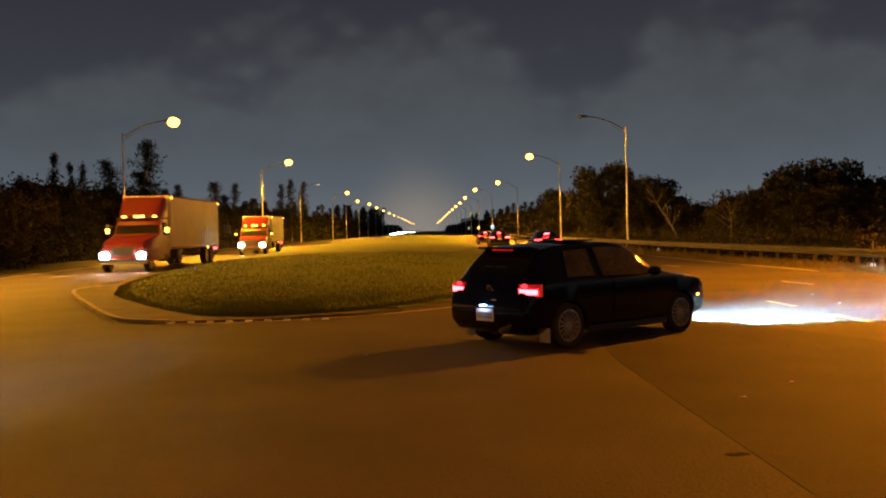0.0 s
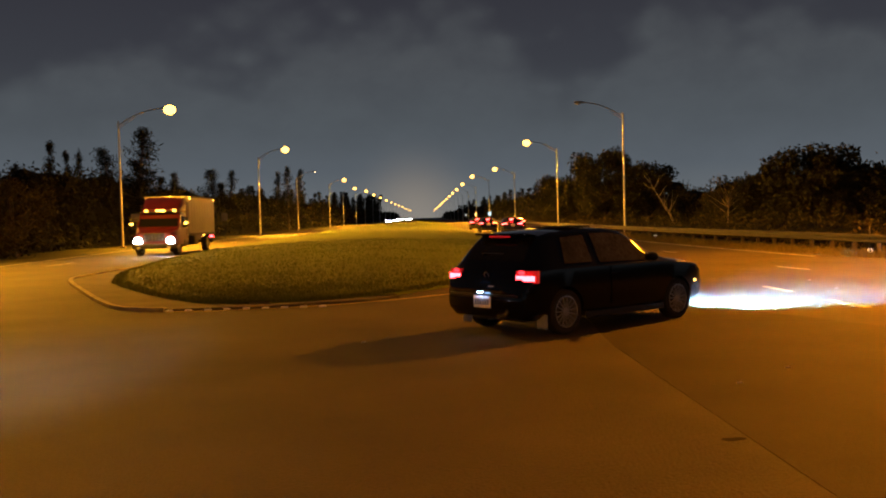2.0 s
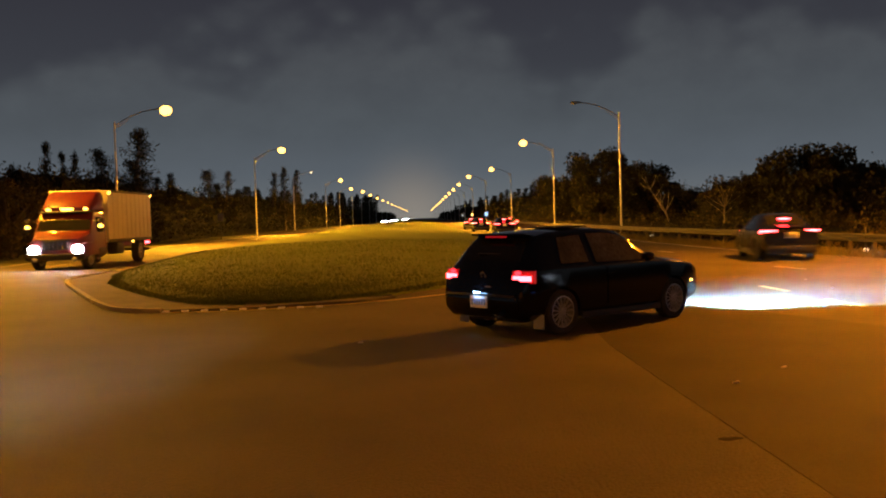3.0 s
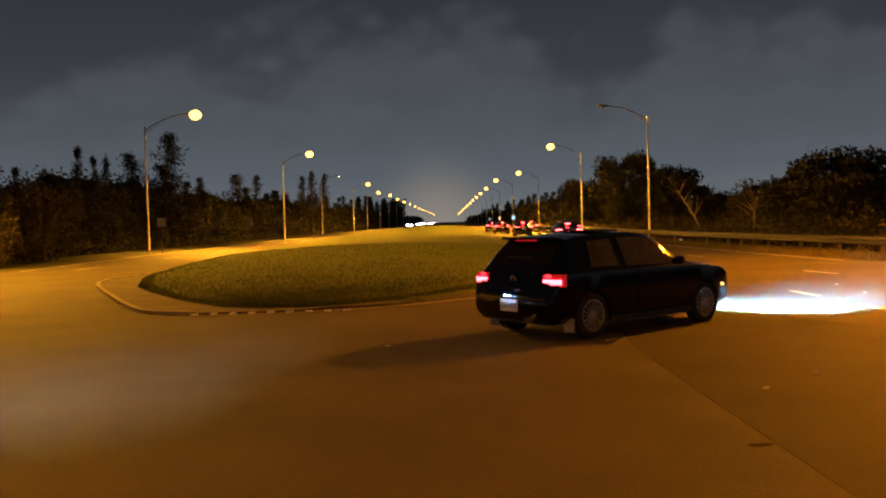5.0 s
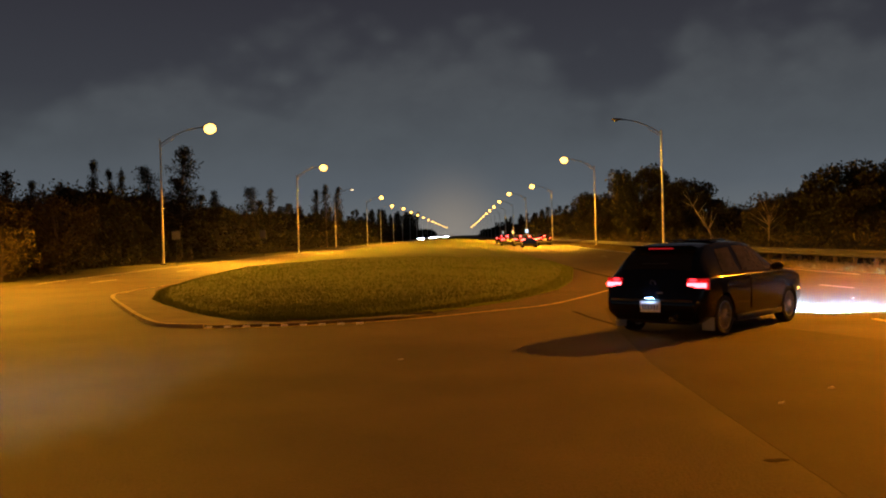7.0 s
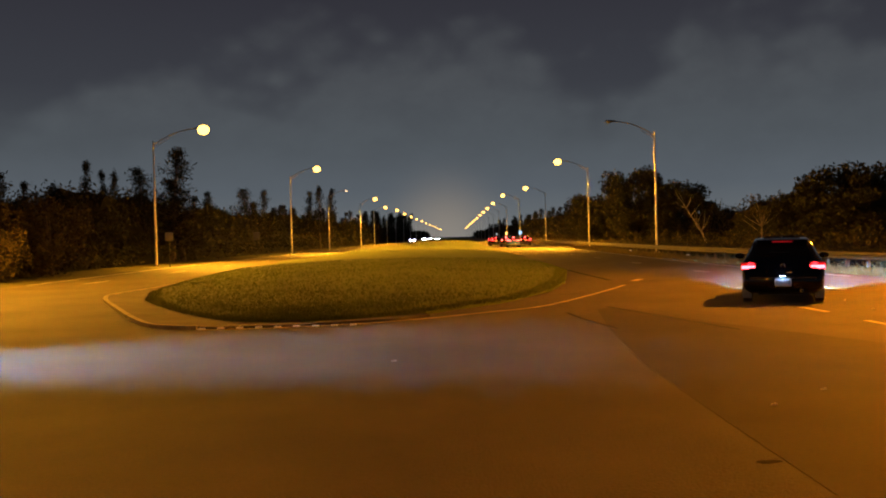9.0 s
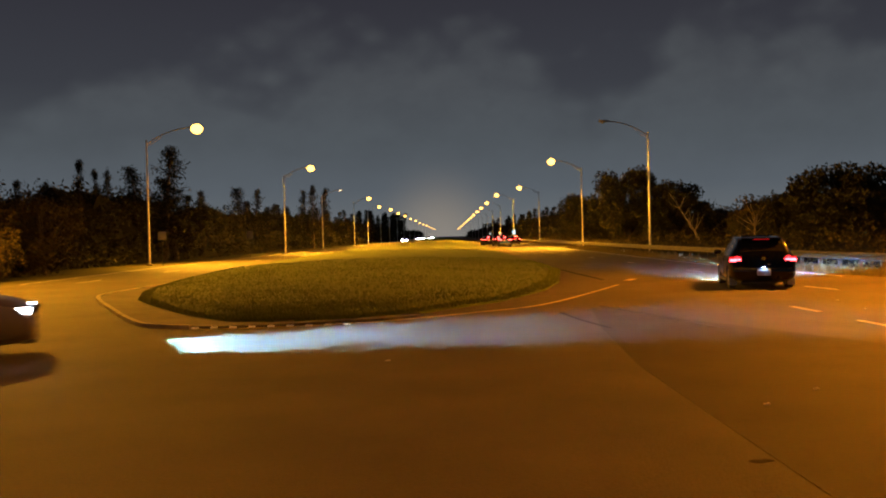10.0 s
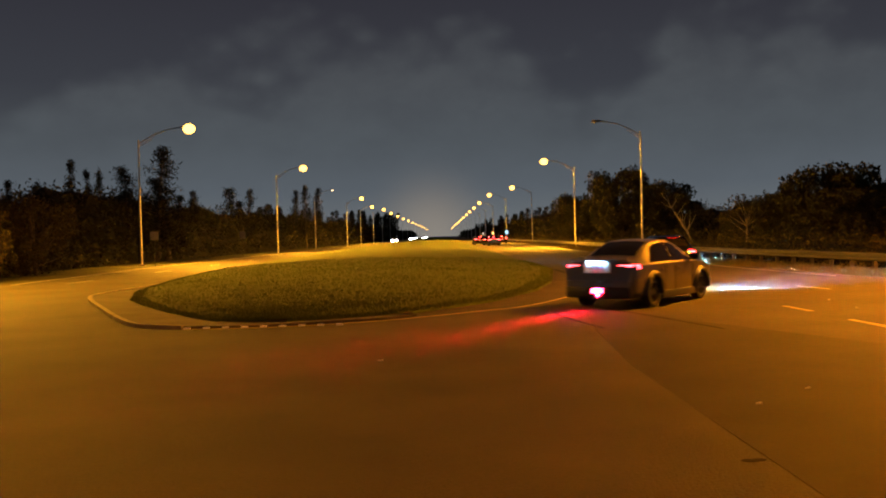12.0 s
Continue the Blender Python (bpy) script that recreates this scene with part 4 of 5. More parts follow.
def hatchback():
    car = thing("hatchback", Matrix.Identity(4), "black three-door hatchback with pale multi-spoke alloy wheels and lit tail lamps", "car")
    cuts = [((3.18, s * 0.52, 0.63), (0.52, 0.193, 0.22)) for s in (1, -1)]
    me = body_mesh(HATCH, [(0.0, (0.345, 0.31), 0.58, 1.0), (2.51, (0.345, 0.31), 0.58, 1.0)], cuts, BLACK_PAINT)
    part("body", me, BLACK_PAINT, car)
    for s in (1, -1):
        part("side_window", side_glass(HATCH, 0.74, 2.02, s, 0.06, 0.94, slant1=-0.50), CABIN_GREY, car, "door window with the cabin dimly seen")
        part("side_window", side_glass(HATCH, 0.02, 0.58, s, 0.10, 0.90, slant0=0.10), CABIN_GREY, car)
        mir = part("mirror", ellipsoid(bmesh.new(), (1.72, s * 0.965, 0.99), (0.07, 0.115, 0.07)), BLACK_PAINT, car)
        part("mirror_arm", tubed((1.74, s * 0.84, 0.95), (1.72, s * 0.93, 0.97), 0.03, n=8), BLACK_PLASTIC, mir)
        # tail lamp, wrapping the corner
        secs = []
        for k in range(7):
            a = k / 6 * 0.80
            x = -0.668 + 0.02 * a + 0.26 * max(0, a - 0.45) ** 1.2
            y = 0.56 + 0.315 * min(1, a * 1.35) ** 0.9
            secs.append([(x + dx, s * (y - dx * 0.3), z) for dx, z in ((-0.012, 0.735), (-0.012, 0.90), (0.05, 0.90), (0.05, 0.735))])
        tl = part("tail_light", loft(bmesh.new(), secs), RED_LENS, car, "glowing red tail lamp")
        secs = [[(p[0] - 0.012, p[1] + s * 0.012, z) for p, z in zip(q, (0.765, 0.835, 0.835, 0.765))] for q in secs[0:6]]
        part("lamp_core", loft(bmesh.new(), secs), RED_HOT, tl, "bright red bulb strip")
        part("lamp_bulb", ellipsoid(bmesh.new(), (-0.665, s * 0.66, 0.875), (0.03, 0.07, 0.03)), RED_WARM, tl, "round red bulb")
        beam_lamp(car, 3.23, s * 0.52, 0.655, 0.06, XENON, 0.0085, 0.125, spread=0.0965, tall=0.004, aside=0.034)
        part("side_marker", boxed((3.0, s * 0.815, 0.56), (0.12, 0.02, 0.035), 0.004, pose(0, 0, 0, 0, 0, -s * 12)), AMBER, car, "small amber side marker")
        part("sill", boxed((1.25, s * 0.855, 0.235), (1.75, 0.035, 0.09), 0.01), BLACK_PLASTIC, car)
        part("door_handle", boxed((0.98, s * 0.872, 0.79), (0.17, 0.022, 0.03), 0.006), BLACK_PAINT, car)
        part("door_seam", boxed((0.92, s * 0.866, 0.62), (0.006, 0.012, 0.55)), HOOD_BLACK, car)
        part("mud_flap", boxed((-0.40, s * 0.76, 0.20), (0.012, 0.20, 0.20), 0.004), PLATE_TRIM, car, "pale mud flap")
    part("rear_window", top_glass(HATCH, -0.57, -0.27, 0.93), TINT_GLASS, car)
    part("windshield", top_glass(HATCH, 1.50, 2.22, 0.95), TINT_GLASS, car)
    part("sunroof", boxed((0.75, 0, 1.462), (0.55, 0.80, 0.022), 0.008), TINT_GLASS, car, "raised tinted sunroof")
    sp = part("spoiler", boxed((-0.33, 0, 1.372), (0.20, 1.06, 0.03), 0.012, pose(0, 0, 0, 0, 8, 0)), BLACK_PAINT, car)
    part("brake_light", boxed((-0.437, 0, 1.352), (0.014, 0.42, 0.022), 0.003), RED_LENS, sp, "narrow red high brake lamp")
    part("rear_bumper", boxed((-0.735, 0, 0.48), (0.10, 1.46, 0.22), 0.035), BLACK_PAINT, car)
    part("bumper_strip", boxed((-0.79, 0, 0.565), (0.02, 1.38, 0.03), 0.006), BLACK_PLASTIC, car)
    add_plate(car, -0.795, 0.47)
    part("plate_light", boxed((-0.832, 0.0, 0.604), (0.016, 0.12, 0.006)), PLATE_LAMP, car, "small bluish plate lamp")
    part("badge", lathe(bmesh.new(), [(0.035, -0.004), (0.05, -0.004), (0.05, 0.004), (0.035, 0.004)], axis="Z", n=20), CHROME, car, "round chrome badge").matrix_local = pose(-0.70, 0, 0.83, 0, 70, 0)
    part("badge_bar", boxed((-0.745, -0.14, 0.68), (0.012, 0.10, 0.018)), CHROME, car, "small chrome letters")
    part("tail_pipe", lathe(bmesh.new(), [(0.028, -0.06), (0.037, -0.06), (0.037, 0.10), (0.028, 0.10)], n=18), CHROME, car, "chrome exhaust tip").matrix_local = pose(-0.76, -0.38, 0.285, 0, 0, 90)
    part("rear_wiper", boxed((-0.52, 0.05, 1.12), (0.02, 0.42, 0.012), 0, pose(0, 0, 0, 0, 0, 4)), BLACK_PLASTIC, car)
    part("roof_aerial", tubed((-0.12, 0, 1.42), (-0.34, 0, 1.62), 0.006, 0.003, n=6), BLACK_PLASTIC, car)
    part("underbody", boxed((1.2, 0, 0.24), (3.4, 1.05, 0.12), 0.03), BLACK_PLASTIC, car)
    wheels = [add_wheel(car, x, y, 0.31, 0.205, 15, "alloy") for x in (0.0, 2.51) for y in (0.755, -0.755)]
    return car, wheels


PLATE_TRIM = mat("pale_rubber_flap", (0.22, 0.25, 0.30), 0.5, vary=0.2, scale=9, fine=60)


def flare(ax, s, zc, r0, r1):
    """A half ring over a wheel."""
    secs = []
    for k in range(15):
        a = radians(-8 + 196 * k / 14)
        c, d = math.cos(a), math.sin(a)
        secs.append([(ax + r0 * c, s * 0.80, zc + r0 * d), (ax + r0 * c, s * 0.915, zc + r0 * d), (ax + (r0 + 0.05) * c, s * 0.925, zc + (r0 + 0.05) * d), (ax + r1 * c, s * 0.865, zc + r1 * d), (ax + r1 * c, s * 0.80, zc + r1 * d)])
    return loft(bmesh.new(), secs)


def sedan(name, label, paint, beams, red_lens, red_core, rim="dark", group="", slot=0.12, arc=None):
    car = thing(name, Matrix.Identity(4), label, "car", group)
    cuts = [((3.50, s * 0.54, 0.63), (0.60, slot, 0.22)) for s in (1, -1)] if beams else []
    me = body_mesh(SEDAN, [(0.0, (0.365, 0.33), 0.58, 1.0), (2.65, (0.365, 0.33), 0.58, 1.0)], cuts, paint)
    part("body", me, paint, car)
    for s in (1, -1):
        part("side_window", side_glass(SEDAN, 1.11, 2.24, s, 0.05, 0.95, slant1=-0.60), TINT_GLASS, car)
        part("side_window", side_glass(SEDAN, -0.12, 1.08, s, 0.05, 0.95, slant0=0.42), TINT_GLASS, car)
        for ax in (0.0, 2.65):
            part("fender_flare", flare(ax, s, 0.33, 0.36, 0.47), BLACK_PLASTIC, car, "black wheel-arch flare")
        mir = part("mirror", ellipsoid(bmesh.new(), (1.95, s * 0.97, 1.03), (0.075, 0.12, 0.075)), BLACK_PAINT, car)
        part("mirror_arm", tubed((1.97, s * 0.84, 0.97), (1.95, s * 0.93, 1.0), 0.03, n=8), BLACK_PLASTIC, mir)
        secs = []
        for k in range(7):
            a = k / 6
            x = -0.895 + 0.02 * a + 0.62 * max(0, a - 0.42) ** 1.25
            y = 0.46 + 0.39 * min(1, a * 1.3) ** 0.9
            secs.append([(x + dx, s * (y - dx * 0.3), z + 0.02 * a) for dx, z in ((-0.014, 0.84), (-0.014, 0.955 - 0.03 * a), (0.06, 0.955 - 0.03 * a), (0.06, 0.84))])
        tl = part("tail_light", loft(bmesh.new(), secs), red_lens, car, "glowing red tail lamp")
        secs = [[(p[0] - 0.012, p[1] + s * 0.012, z) for p, z in zip(q, (0.852, 0.945, 0.945, 0.852))] for q in secs[0:6]]
        part("lamp_core", loft(bmesh.new(), secs), red_core, tl, "bright red bulb strip")
        if beams:
            beam_lamp(car, 3.60, s * 0.54, 0.66, 0.012 if arc else 0.03, arc or XENON_SEDAN, 0.0115 if arc else 0.0125, 0.014 if arc else 0.062, spread=slot / 2, tall=0.002 if arc else 0.003, aside=0.0 if arc else 0.018)
            part("lamp_glass", boxed((3.46, s * 0.70, 0.70), (0.20, 0.03, 0.10), 0.012, pose(0, 0, 0, 0, 0, -s * 22)), WHITE_BEAM, car, "lit white headlamp corner")
        else:
            part("headlight", ellipsoid(bmesh.new(), (3.50, s * 0.60, 0.66), (0.08, 0.16, 0.07)), CLEAR_LAMP, car)
        part("sill", boxed((1.32, s * 0.865, 0.25), (1.85, 0.05, 0.16), 0.015), BLACK_PLASTIC, car)
        for x in (0.42, 1.35):
            part("door_handle", boxed((x, s * 0.882, 0.80), (0.18, 0.02, 0.028), 0.006), paint, car)
        for x in (0.60, 1.12, 2.12):
            part("door_seam", boxed((x, s * 0.872, 0.60), (0.006, 0.012, 0.56)), HOOD_BLACK, car)
    part("rear_window", top_glass(SEDAN, -0.24, 0.46, 0.92), TINT_GLASS, car)
    part("windshield", top_glass(SEDAN, 1.50, 2.42, 0.95), TINT_GLASS, car)
    part("boot_lip", boxed((-0.86, 0, 1.045), (0.10, 1.30, 0.028), 0.01), paint, car)
    part("rear_bumper", boxed((-0.93, 0, 0.50), (0.12, 1.52, 0.24), 0.04), paint, car)
    part("rear_valance", boxed((-0.95, 0, 0.36), (0.12, 1.48, 0.24), 0.03), BLACK_PLASTIC, car)
    part("front_lip", boxed((3.52, 0, 0.24), (0.20, 1.30, 0.06), 0.015), BLACK_PLASTIC, car)
    part("underbody", boxed((1.3, 0, 0.25), (3.8, 1.05, 0.12), 0.03), BLACK_PLASTIC, car)
    wheels = [add_wheel(car, x, y, 0.33, 0.225, 10, rim) for x in (0.0, 2.65) for y in (0.765, -0.765)]
    return car, wheels


def truck(name, label, box_len, top, cab_len, roof_fairing):
    """x forward from the rear axle; the cab in front of a white cargo box."""
    t = thing(name, Matrix.Identity(4), label, "truck", "red-cabbed trucks")
    x0 = -1.5
    x1 = x0 + box_len
    zb = 1.0
    b = part("cargo_box", boxed(((x0 + x1) / 2, 0, (zb + top) / 2), (box_len, 2.44, top - zb), 0.03), WHITE_BOX, t, "ribbed white cargo box")
    rib = done(boxed((0, 0, 0), (0.03, 0.02, top - zb - 0.2), 0.004))
    rib.materials.append(WHITE_BOX)
    n = int(box_len / 0.6)
    for i in range(1, n):
        for s in (1, -1):
            o = part("rib", rib, WHITE_BOX, b)
            o.location = (x0 + i * box_len / n, s * 1.227, (zb + top) / 2)
    part("top_rail", boxed(((x0 + x1) / 2, 1.225, top - 0.05), (box_len, 0.04, 0.09), 0.008), GALV, b)
    part("low_rail", boxed(((x0 + x1) / 2, 1.225, zb + 0.06), (box_len, 0.04, 0.13), 0.008), RED_PAINT if roof_fairing else GALV, b)
    part("chassis", boxed(((x0 + x1 + cab_len) / 2, 0, 0.83), (box_len + cab_len - 0.3, 0.9, 0.26), 0.02), BLACK_PLASTIC, t)
    part("rear_guard", boxed((x0 + 0.05, 0, 0.55), (0.1, 2.2, 0.12), 0.01), BLACK_PLASTIC, t)
    part("side_box", boxed((x1 - 1.6, 0.95, 0.72), (0.9, 0.45, 0.5), 0.03), BLACK_PLASTIC, t)
    c0, c1 = x1 + 0.18, x1 + cab_len
    # cab: tall back, sloping windscreen and bonnet
    def sec(x, z0, z1, w, w1):
        return [(x, -w, z0), (x, w, z0), (x, w, (z0 + z1) / 2), (x, w1, z1 - 0.08), (x, w1 - 0.1, z1), (x, -w1 + 0.1, z1), (x, -w1, z1 - 0.08), (x, -w, (z0 + z1) / 2)]
    dz = 0.0 if roof_fairing else -0.28
    hz = 2.62 + dz
    cab = part("cab", loft(bmesh.new(), [sec(c0, 0.6, hz, 1.18, 1.08), sec(c0 + 1.15, 0.55, hz, 1.18, 1.08), sec(c0 + 1.65, 0.55, 1.78 + dz, 1.18, 1.12), sec(c1 - 0.25, 0.5, 1.52 + dz * 0.6, 1.10, 0.98), sec(c1, 0.5, 1.30 + dz * 0.3, 1.02, 0.90)]), RED_PAINT, t, "red painted cab")
    part("wind_fairing", loft(bmesh.new(), [sec(c0, hz, top - 0.05, 1.10, 1.02), sec(c0 + 0.45, hz, top - 0.12, 1.10, 1.0), sec(c0 + 1.12, hz, hz + 0.14, 1.0, 0.9)]), RED_PAINT, cab, "red roof fairing")
    part("windscreen", loft(bmesh.new(), [[(c0 + 1.20, -0.98, 2.52 + dz), (c0 + 1.20, 0.98, 2.52 + dz), (c0 + 1.17, 0.98, 2.52 + dz), (c0 + 1.17, -0.98, 2.52 + dz)], [(c0 + 1.635, -1.06, 1.83 + dz), (c0 + 1.635, 1.06, 1.83 + dz), (c0 + 1.60, 1.06, 1.83 + dz), (c0 + 1.60, -1.06, 1.83 + dz)]]), TINT_GLASS, cab)
    for s in (1, -1):
        part("door_window", boxed((c0 + 0.72, s * 1.155, 2.05 + dz), (0.75, 0.05, 0.62), 0.02, pose(0, 0, 0, s * 6, 0, 0)), TINT_GLASS, cab)
        part("door_seam", boxed((c0 + 0.2, s * 1.182, 1.5), (0.012, 0.01, 1.5)), HOOD_BLACK, cab)
        m = part("mirror", boxed((c0 + 1.45, s * 1.46, 2.05 + dz), (0.09, 0.20, 0.5), 0.03), BLACK_PLASTIC, cab)
        part("mirror_arm", tubed((c0 + 1.35, s * 1.16, 2.22 + dz), (c0 + 1.45, s * 1.40, 2.2 + dz), 0.02, n=6), BLACK_PLASTIC, m)
        part("mirror_marker", ellipsoid(bmesh.new(), (c0 + 1.50, s * 1.46, 1.98 + dz), (0.06, 0.10, 0.14 if roof_fairing else 0.07)), AMBER, m, "amber marker lamp")
        h = part("headlight", boxed((c1 - 0.02, s * 0.86, 0.80), (0.12, 0.36, 0.24), 0.03), CLEAR_LAMP, t)
        part("lamp_core", ellipsoid(bmesh.new(), (c1 + 0.045, s * 0.86, 0.80), (0.06, 0.22, 0.18)), TRUCK_BEAM, h, "glaring white headlamp")
        part("mud_guard", boxed((c1 - 0.75, s * 1.03, 1.06), (1.2, 0.28, 0.06), 0.02), RED_PAINT, t)
        part("fuel_tank", tubed((c0 + 0.1, s * 0.95, 0.68), (c0 + 0.95, s * 0.95, 0.68), 0.27, n=18), GALV, t)
        part("tail_light", boxed((x0 - 0.02, s * 1.0, 0.86), (0.05, 0.22, 0.10), 0.01), RED_HOT, t, "red tail lamp")
    for y in (-0.75, -0.16, 0.0, 0.16, 0.75):
        part("roof_marker", ellipsoid(bmesh.new(), (c0 + 1.14, y, hz + 0.06), (0.06, 0.10, 0.06)), AMBER, cab, "amber roof marker lamp")
    part("side_marker", ellipsoid(bmesh.new(), (x0 + 3.0, 1.24, 0.98), (0.08, 0.03, 0.06)), AMBER, t, "amber side marker lamp")
    part("box_marker", ellipsoid(bmesh.new(), (x1 - 0.1, 1.24, top - 0.12), (0.10, 0.03, 0.07)), AMBER, t, "amber marker lamp")
    part("box_marker", ellipsoid(bmesh.new(), (x0 + 0.1, 1.24, top - 0.12), (0.10, 0.03, 0.05)), AMBER, t, "amber marker lamp")
    part("grille", boxed((c1 + 0.005, 0, 1.0), (0.04, 1.1, 0.42), 0.02), BLACK_PLASTIC, t, "dark grille")
    for k in range(6):
        part("grille_bar", boxed((c1 + 0.03, -0.45 + 0.18 * k, 1.0), (0.02, 0.025, 0.38), 0.004), CHROME, t, "chrome grille bar")
    part("sun_visor", boxed((c0 + 1.27, 0, hz - 0.04), (0.26, 2.1, 0.03), 0.008, pose(0, 0, 0, 0, 14, 0)), BLACK_PLASTIC, cab, "dark sun visor")
    bump = part("front_bumper", boxed((c1 + 0.05, 0, 0.52), (0.22, 2.3, 0.26), 0.05), CHROME if roof_fairing else BLACK_PLASTIC, t)
    if not roof_fairing:
        for s in (1, -1):
            part("fog_lamp", ellipsoid(bmesh.new(), (c1 + 0.17, s * 0.78, 0.42), (0.04, 0.11, 0.09)), CLEAR_LAMP, bump)
    wheels = []
    for x in ((0.0, 1.25, c1 - 0.75) if roof_fairing else (0.0, c1 - 0.75)):
        for y in (0.98, -0.98):
            wheels.append(add_wheel(t, x, y, 0.50, 0.34 if x < c0 else 0.28, 6, "alloy"))
    return t, wheels


hatch, hatch_wheels = hatchback()
silver, silver_wheels = sedan("saloon_car", "silver-beige saloon car with dark wheels and a red rear fog lamp", SILVER_PAINT, True, RED_LENS, RED_HOT)
add_plate(silver, -0.993, 0.90)
# recess in plate white: the spread of the plate lamp's light is in its colour
part("plate_recess", boxed((-0.975, 0, 0.89), (0.02, 0.62, 0.22), 0.006), PLATE, silver, "plate recess whitened for lamplight")
part("plate_light", boxed((-1.035, 0, 1.016), (0.02, 0.46, 0.007)), PLATE_LAMP, silver, "bluish plate lamp strip")
part("fog_lamp", boxed((-1.0, 0.0, 0.40), (0.03, 0.26, 0.10), 0.012), FOG_RED, silver, "glaring red rear fog lamp")
slit = bmesh.new()
for s in (1, -1):
    box(slit, (-1.075, s * 0.02, 0.31), (0.11, 0.008, 0.08))
box(slit, (-1.075, 0, 0.354), (0.11, 0.048, 0.008))
box(slit, (-1.075, 0, 0.276), (0.11, 0.048, 0.008))
fog_hood = part("fog_hood", slit, HOOD_BLACK, silver, "black hood of the low red beam")
part("fog_arc", boxed((-1.025, 0, 0.315), (0.006, 0.014, 0.05)), FOG_ARC, fog_hood, "glowing red arc")
part("plate_chrome", boxed((-0.985, 0, 0.775), (0.02, 0.66, 0.016), 0.003), CHROME, silver, "chrome strip")

big_truck, big_truck_wheels = truck("box_truck", "red truck with tall roof fairing and long white box", 10.6, 3.75, 3.9, True)
small_truck, small_truck_wheels = truck("box_truck", "smaller red box truck with roof fairing and glaring headlamps", 6.1, 3.2, 2.6, False)

far_car, far_wheels = sedan("distant_car", "dark saloon car with glowing red tail lamps", DARK_PAINT, False, FAR_RED, FAR_RED, "dark", "cars driving away")
part("brake_light", boxed((-0.02, 0, 1.30), (0.02, 0.3, 0.04), 0.004), FAR_RED, far_car, "red high brake lamp")
add_plate(far_car, -1.0, 0.80)
AWAY = [(far_car, far_wheels)]
for i in range(4):
    o = copy_thing(far_car, pose(7, 100 + 10 * i, 0))
    AWAY.append((o, [c for c in o.children if c.name.startswith("wheel")]))
blue_car, blue_wheels = sedan("glowing_car", "blue saloon car with blue underglow and red tail lamps", BLUE_PAINT, False, FAR_RED, FAR_RED, "dark", "cars driving away")
for s in (1, -1):
    part("underglow", boxed((1.3, s * 0.80, 0.17), (2.0, 0.03, 0.02)), BLUE_GLOW, blue_car, "blue glowing strip")
    part("lamp_glass", boxed((3.50, s * 0.66, 0.70), (0.14, 0.10, 0.08), 0.012), WHITE_BEAM, blue_car, "lit white headlamp")

part("brake_light", boxed((-0.02, 0, 1.30), (0.02, 0.3, 0.04), 0.004), FAR_RED, blue_car, "red high brake lamp")

near_side, _ = sedan("oncoming_car", "far oncoming car with glaring white headlamps", DARK_PAINT, False, RED_LENS, RED_LENS, "dark", "oncoming cars")
for s in (1, -1):
    part("lamp_core", ellipsoid(bmesh.new(), (3.60, s * 0.60, 0.68), (0.06, 0.26, 0.20)), FAR_BEAM, near_side, "glaring white headlamp")
waiting, waiting_wheels = sedan("waiting_car", "dark saloon car waiting beside the junction with its headlamps on", DARK_PAINT, True, RED_LENS, RED_LENS, "dark", "", 0.14, XENON_WAITING)
ONCOMING = [near_side] + [copy_thing(near_side, pose(-14, 500 + 20 * i, 0, 0, 0, -90)) for i in range(6)]


# ---- what moves ----
def glide(table, t):
    """Smooth value of a table of (t, ...) rows at t."""
    if t <= table[0][0]:
        return list(table[0][1:])
    for i in range(len(table) - 1):
        a, b = table[i], table[i + 1]
        if t <= b[0]:
            p, q = table[max(i - 1, 0)], table[min(i + 2, len(table) - 1)]
            h = b[0] - a[0]
            k = (t - a[0]) / h
            out = []
            for j in range(1, len(a)):
                ma = (b[j] - p[j]) / max(b[0] - p[0], 1e-6)
                mb = (q[j] - a[j]) / max(q[0] - a[0], 1e-6)
                out.append((2 * k ** 3 - 3 * k ** 2 + 1) * a[j] + (k ** 3 - 2 * k ** 2 + k) * h * ma + (-2 * k ** 3 + 3 * k ** 2) * b[j] + (k ** 3 - k ** 2) * h * mb)
            return out
    return list(table[-1][1:])


def drive(car, wheels, table, step=0.25, roll_step=None):
    """table: seconds, x, y, heading in degrees from +x."""
    n = int(round(12.0 / step))
    walk(car, [(i * step, pose(*glide(table, i * step)[:2], 0, 0, 0, glide(table, i * step)[2])) for i in range(n + 1)])
    if not wheels:
        return
    # turn of the wheels by the way gone
    fine = [i / 30 for i in range(361)]
    way, last = [0.0], glide(table, 0)
    for t in fine[1:]:
        now = glide(table, t)
        way.append(way[-1] + math.hypot(now[0] - last[0], now[1] - last[1]))
        last = now
    for w in wheels:
        r = w["roll_radius"]
        side = w.rotation_euler.z > 1
        loc = w.location.copy()
        rows, done_at = [], None
        for i, t in enumerate(fine):
            a = way[i] / r
            nxt = way[min(i + 1, 360)] / r
            if done_at is None or i == 360 or abs(nxt - done_at) > 1.2:
                base = Matrix.Translation(loc) @ Matrix.Rotation(a, 4, "Y")
                rows.append((t, base @ Matrix.Rotation(math.pi, 4, "Z") if side else base))
                done_at = a
        walk(w, rows)


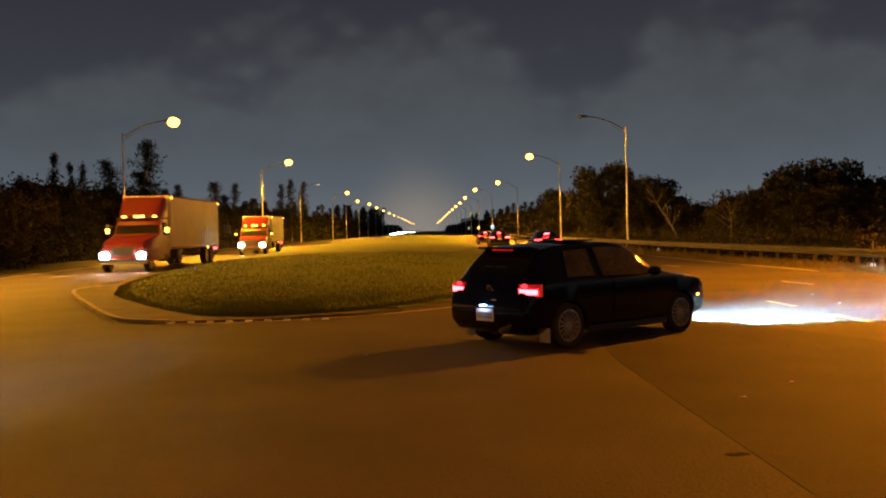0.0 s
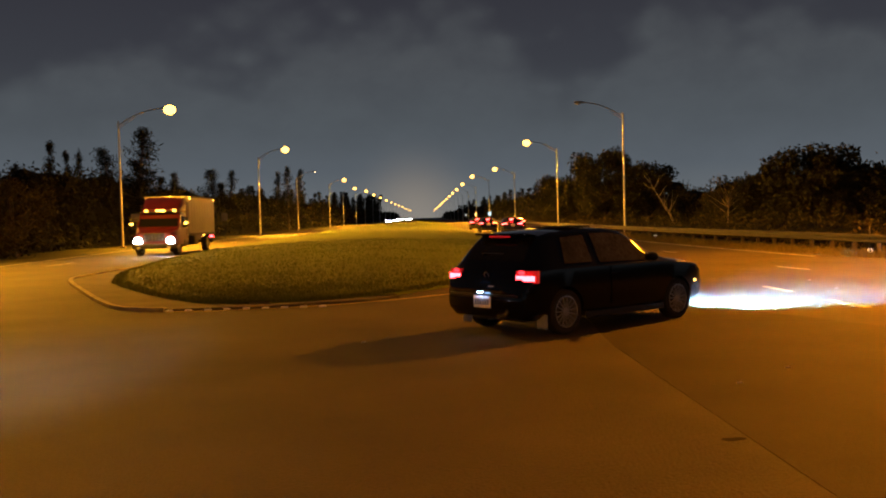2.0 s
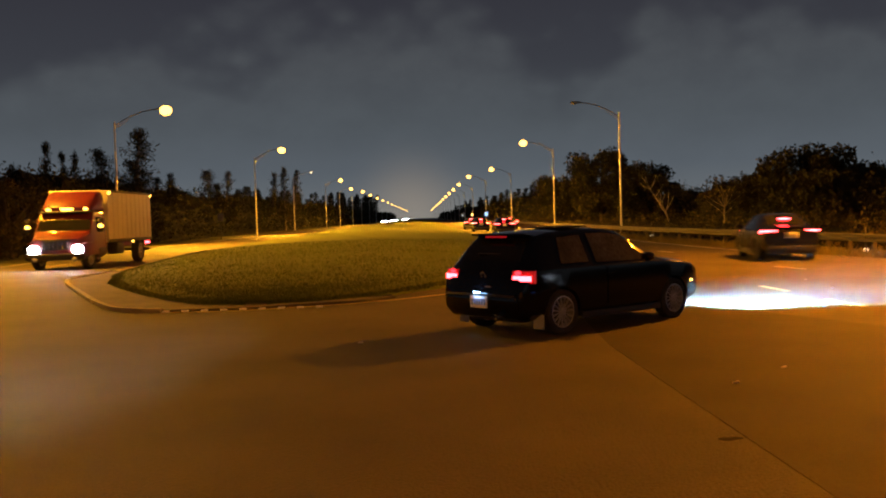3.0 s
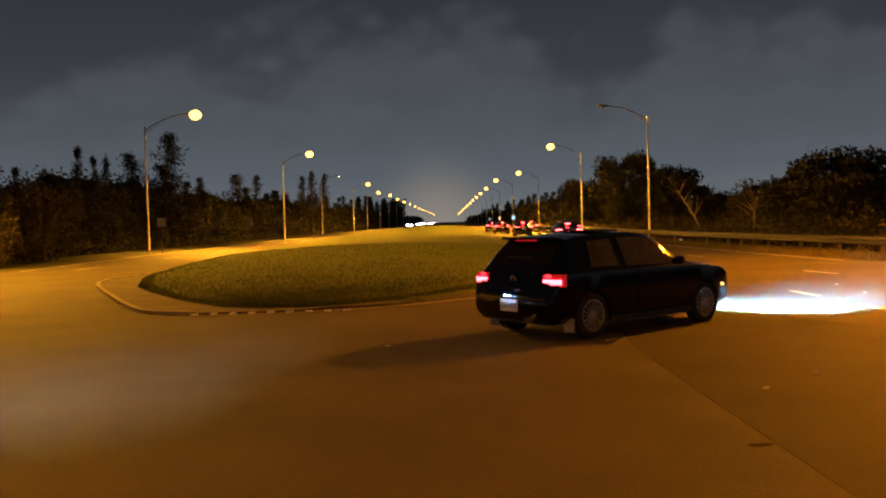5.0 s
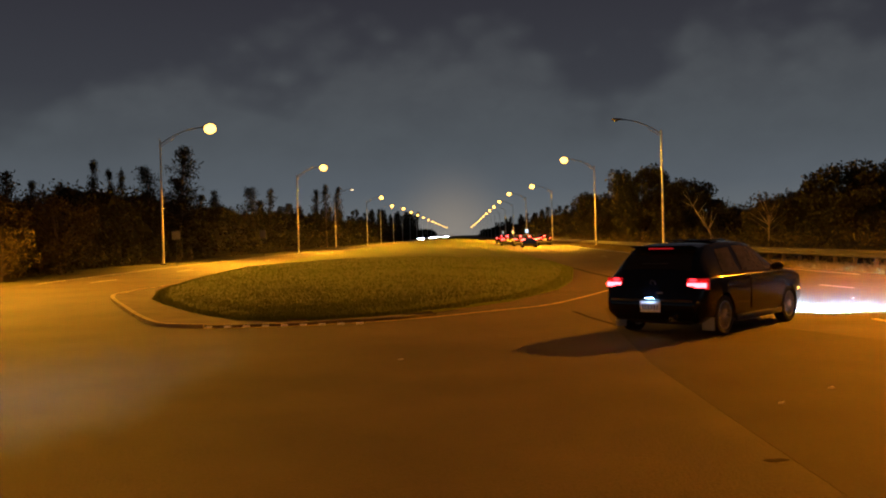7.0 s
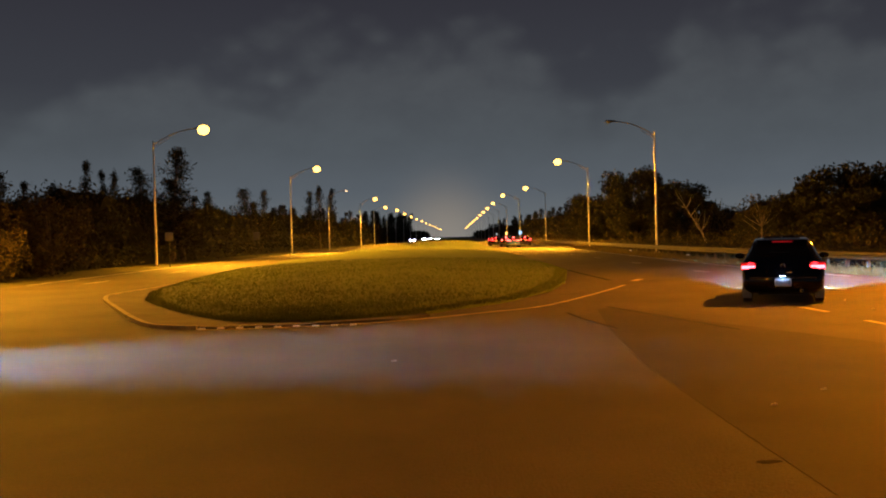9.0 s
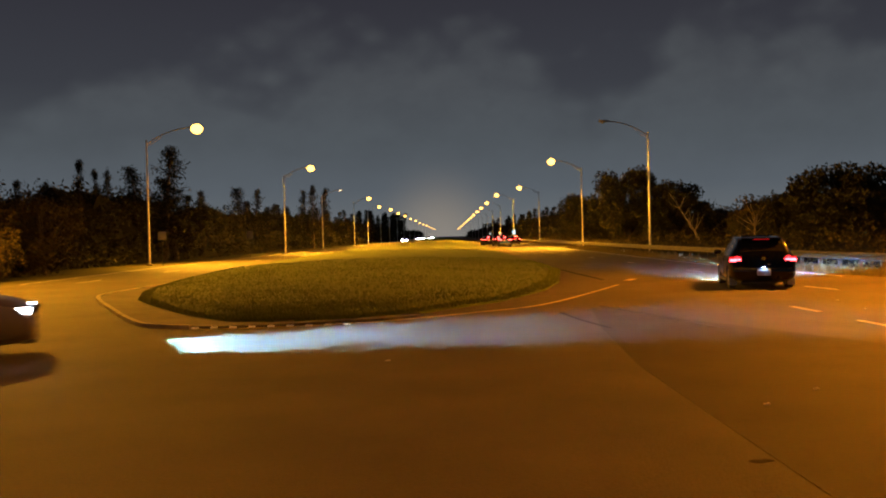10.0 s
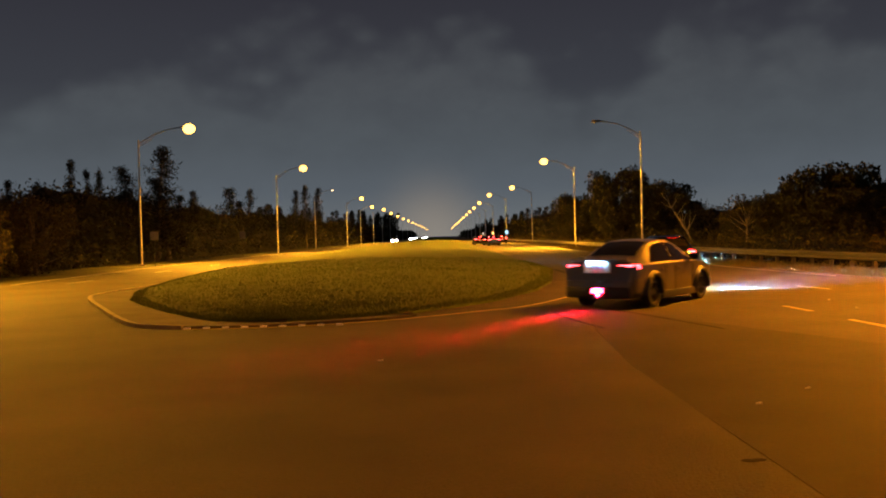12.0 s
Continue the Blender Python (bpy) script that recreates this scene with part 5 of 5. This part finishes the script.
HATCH_WAY = [(0, 1.362, 13.364, 38.8), (4.6, 1.362, 13.364, 38.8), (5.0, 1.404, 13.426, 38.8), (5.5, 1.56, 13.551, 39.7), (6.0, 1.976, 13.863, 41.4), (6.5, 2.59, 14.352, 44.4),
             (7.0, 3.37, 15.028, 49.1), (7.6, 4.532, 16.223, 55.5), (8.3, 6.069, 18.564, 64.0), (9.0, 7.34, 21.2, 71.5), (9.5, 8.1, 23.6, 76.0), (10.0, 8.57, 26.0, 79.5),
             (10.5, 8.89, 28.6, 82.0), (11.0, 9.0, 31.2, 85.0), (11.5, 9.05, 34.2, 88.0), (12.0, 9.05, 37.4, 90.0)]
SILVER_WAY = [(0, -40.0, 12.5, 0.0), (6.4, -36.0, 12.5, 0.0), (8.0, -23.6, 9.8, 12.0), (9.0, -16.3, 11.4, 14.0), (9.5, -13.2, 12.15, 17.0), (10.0, -9.8, 13.05, 21.0), (10.5, -6.07, 14.54, 30.0), (10.8, -4.24, 15.53, 35.0), (11.2, -1.45, 17.1, 40.0), (11.5, 0.7, 18.3, 44.0), (12.0, 3.85, 20.7, 53.0)]


def straight(table, x, heading):
    return [(t, x, y, heading) for t, y in table]


def motions():
    drive(hatch, hatch_wheels, HATCH_WAY)
    drive(silver, silver_wheels, SILVER_WAY)
    drive(waiting, waiting_wheels, [(0, -3.3, -7.0, 107.0), (7.2, -3.3, -7.0, 107.0), (7.9, -4.9, -3.6, 135.0), (8.6, -9.5, -0.6, 168.0), (9.4, -16.0, 0.0, 180.0), (12.0, -42.0, 0.0, 180.0)])
    drive(big_truck, big_truck_wheels, straight([(0, 57.0), (12.0, 57.0 - 12 * 16.9)], -14.4, -90.0), 1.0)
    drive(small_truck, small_truck_wheels, straight([(0, 83.0), (2.0, 56.7), (3.0, 44.0), (4.0, 31.5), (12.0, -68.0)], -14.4, -90.0), 1.0)
    drive(far_car, far_wheels, [(0, 7.0, -60.0, 86.0), (2.0, 9.6, 0.0, 83.0), (2.8, 11.25, 22.9, 81.0), (3.0, 11.45, 29.4, 82.0), (3.2, 11.4, 35.2, 84.0), (4.8, 10.9, 79.0, 91.0), (5.5, 10.8, 96.0, 90.0), (6.5, 10.8, 116.0, 90.0), (7.0, 10.8, 125.0, 90.0), (9.0, 10.8, 148.0, 90.0), (12.0, 10.8, 172.0, 90.0)])
    drive(blue_car, blue_wheels, straight([(0, -66.0), (2.0, -14.0), (3.2, 13.0), (4.8, 54.5), (5.0, 60.5), (5.5, 73.0), (6.0, 86.0), (6.5, 99.0), (7.0, 108.0), (9.0, 126.0), (12.0, 141.0)], 7.6, 90.0))
    ways = ([(0, 58.0), (1.0, 71.0), (2.0, 80.0), (3.0, 84.0), (5.0, 94.0), (7.0, 120.0), (9.0, 138.0), (12.0, 150.0)], [(0, 82.0), (1.0, 96.0), (2.0, 105.0), (3.0, 109.0), (5.0, 118.0), (7.0, 150.0), (9.0, 175.0), (12.0, 205.0)],
            [(0, 83.0), (3.0, 100.0), (5.0, 112.0), (7.0, 132.0), (9.0, 149.0), (12.0, 160.0)], [(0, 103.0), (3.0, 121.0), (5.0, 139.0), (7.0, 153.0), (9.0, 160.0), (12.0, 171.0)])
    for (car, wheels), way, x in zip(AWAY[1:], ways, (7.3, 10.2, 6.2, 6.2)):
        drive(car, wheels, straight(way, x, 90.0), 0.5)
    for i, (car, y0, x, v) in enumerate(zip(ONCOMING, (366.0, 700.0, 560.0, 640.0, 820.0, 900.0, 480.0), (-14.2, -14.2, -17.6, -17.6, -14.2, -17.6, -15.8), (7.6, 4.0, 2.0, 5.0, 6.0, 4.0, 2.5))):
        drive(car, [], straight([(0, y0), (12.0, y0 - 12 * v)], x, -90.0), 1.0)


motions()
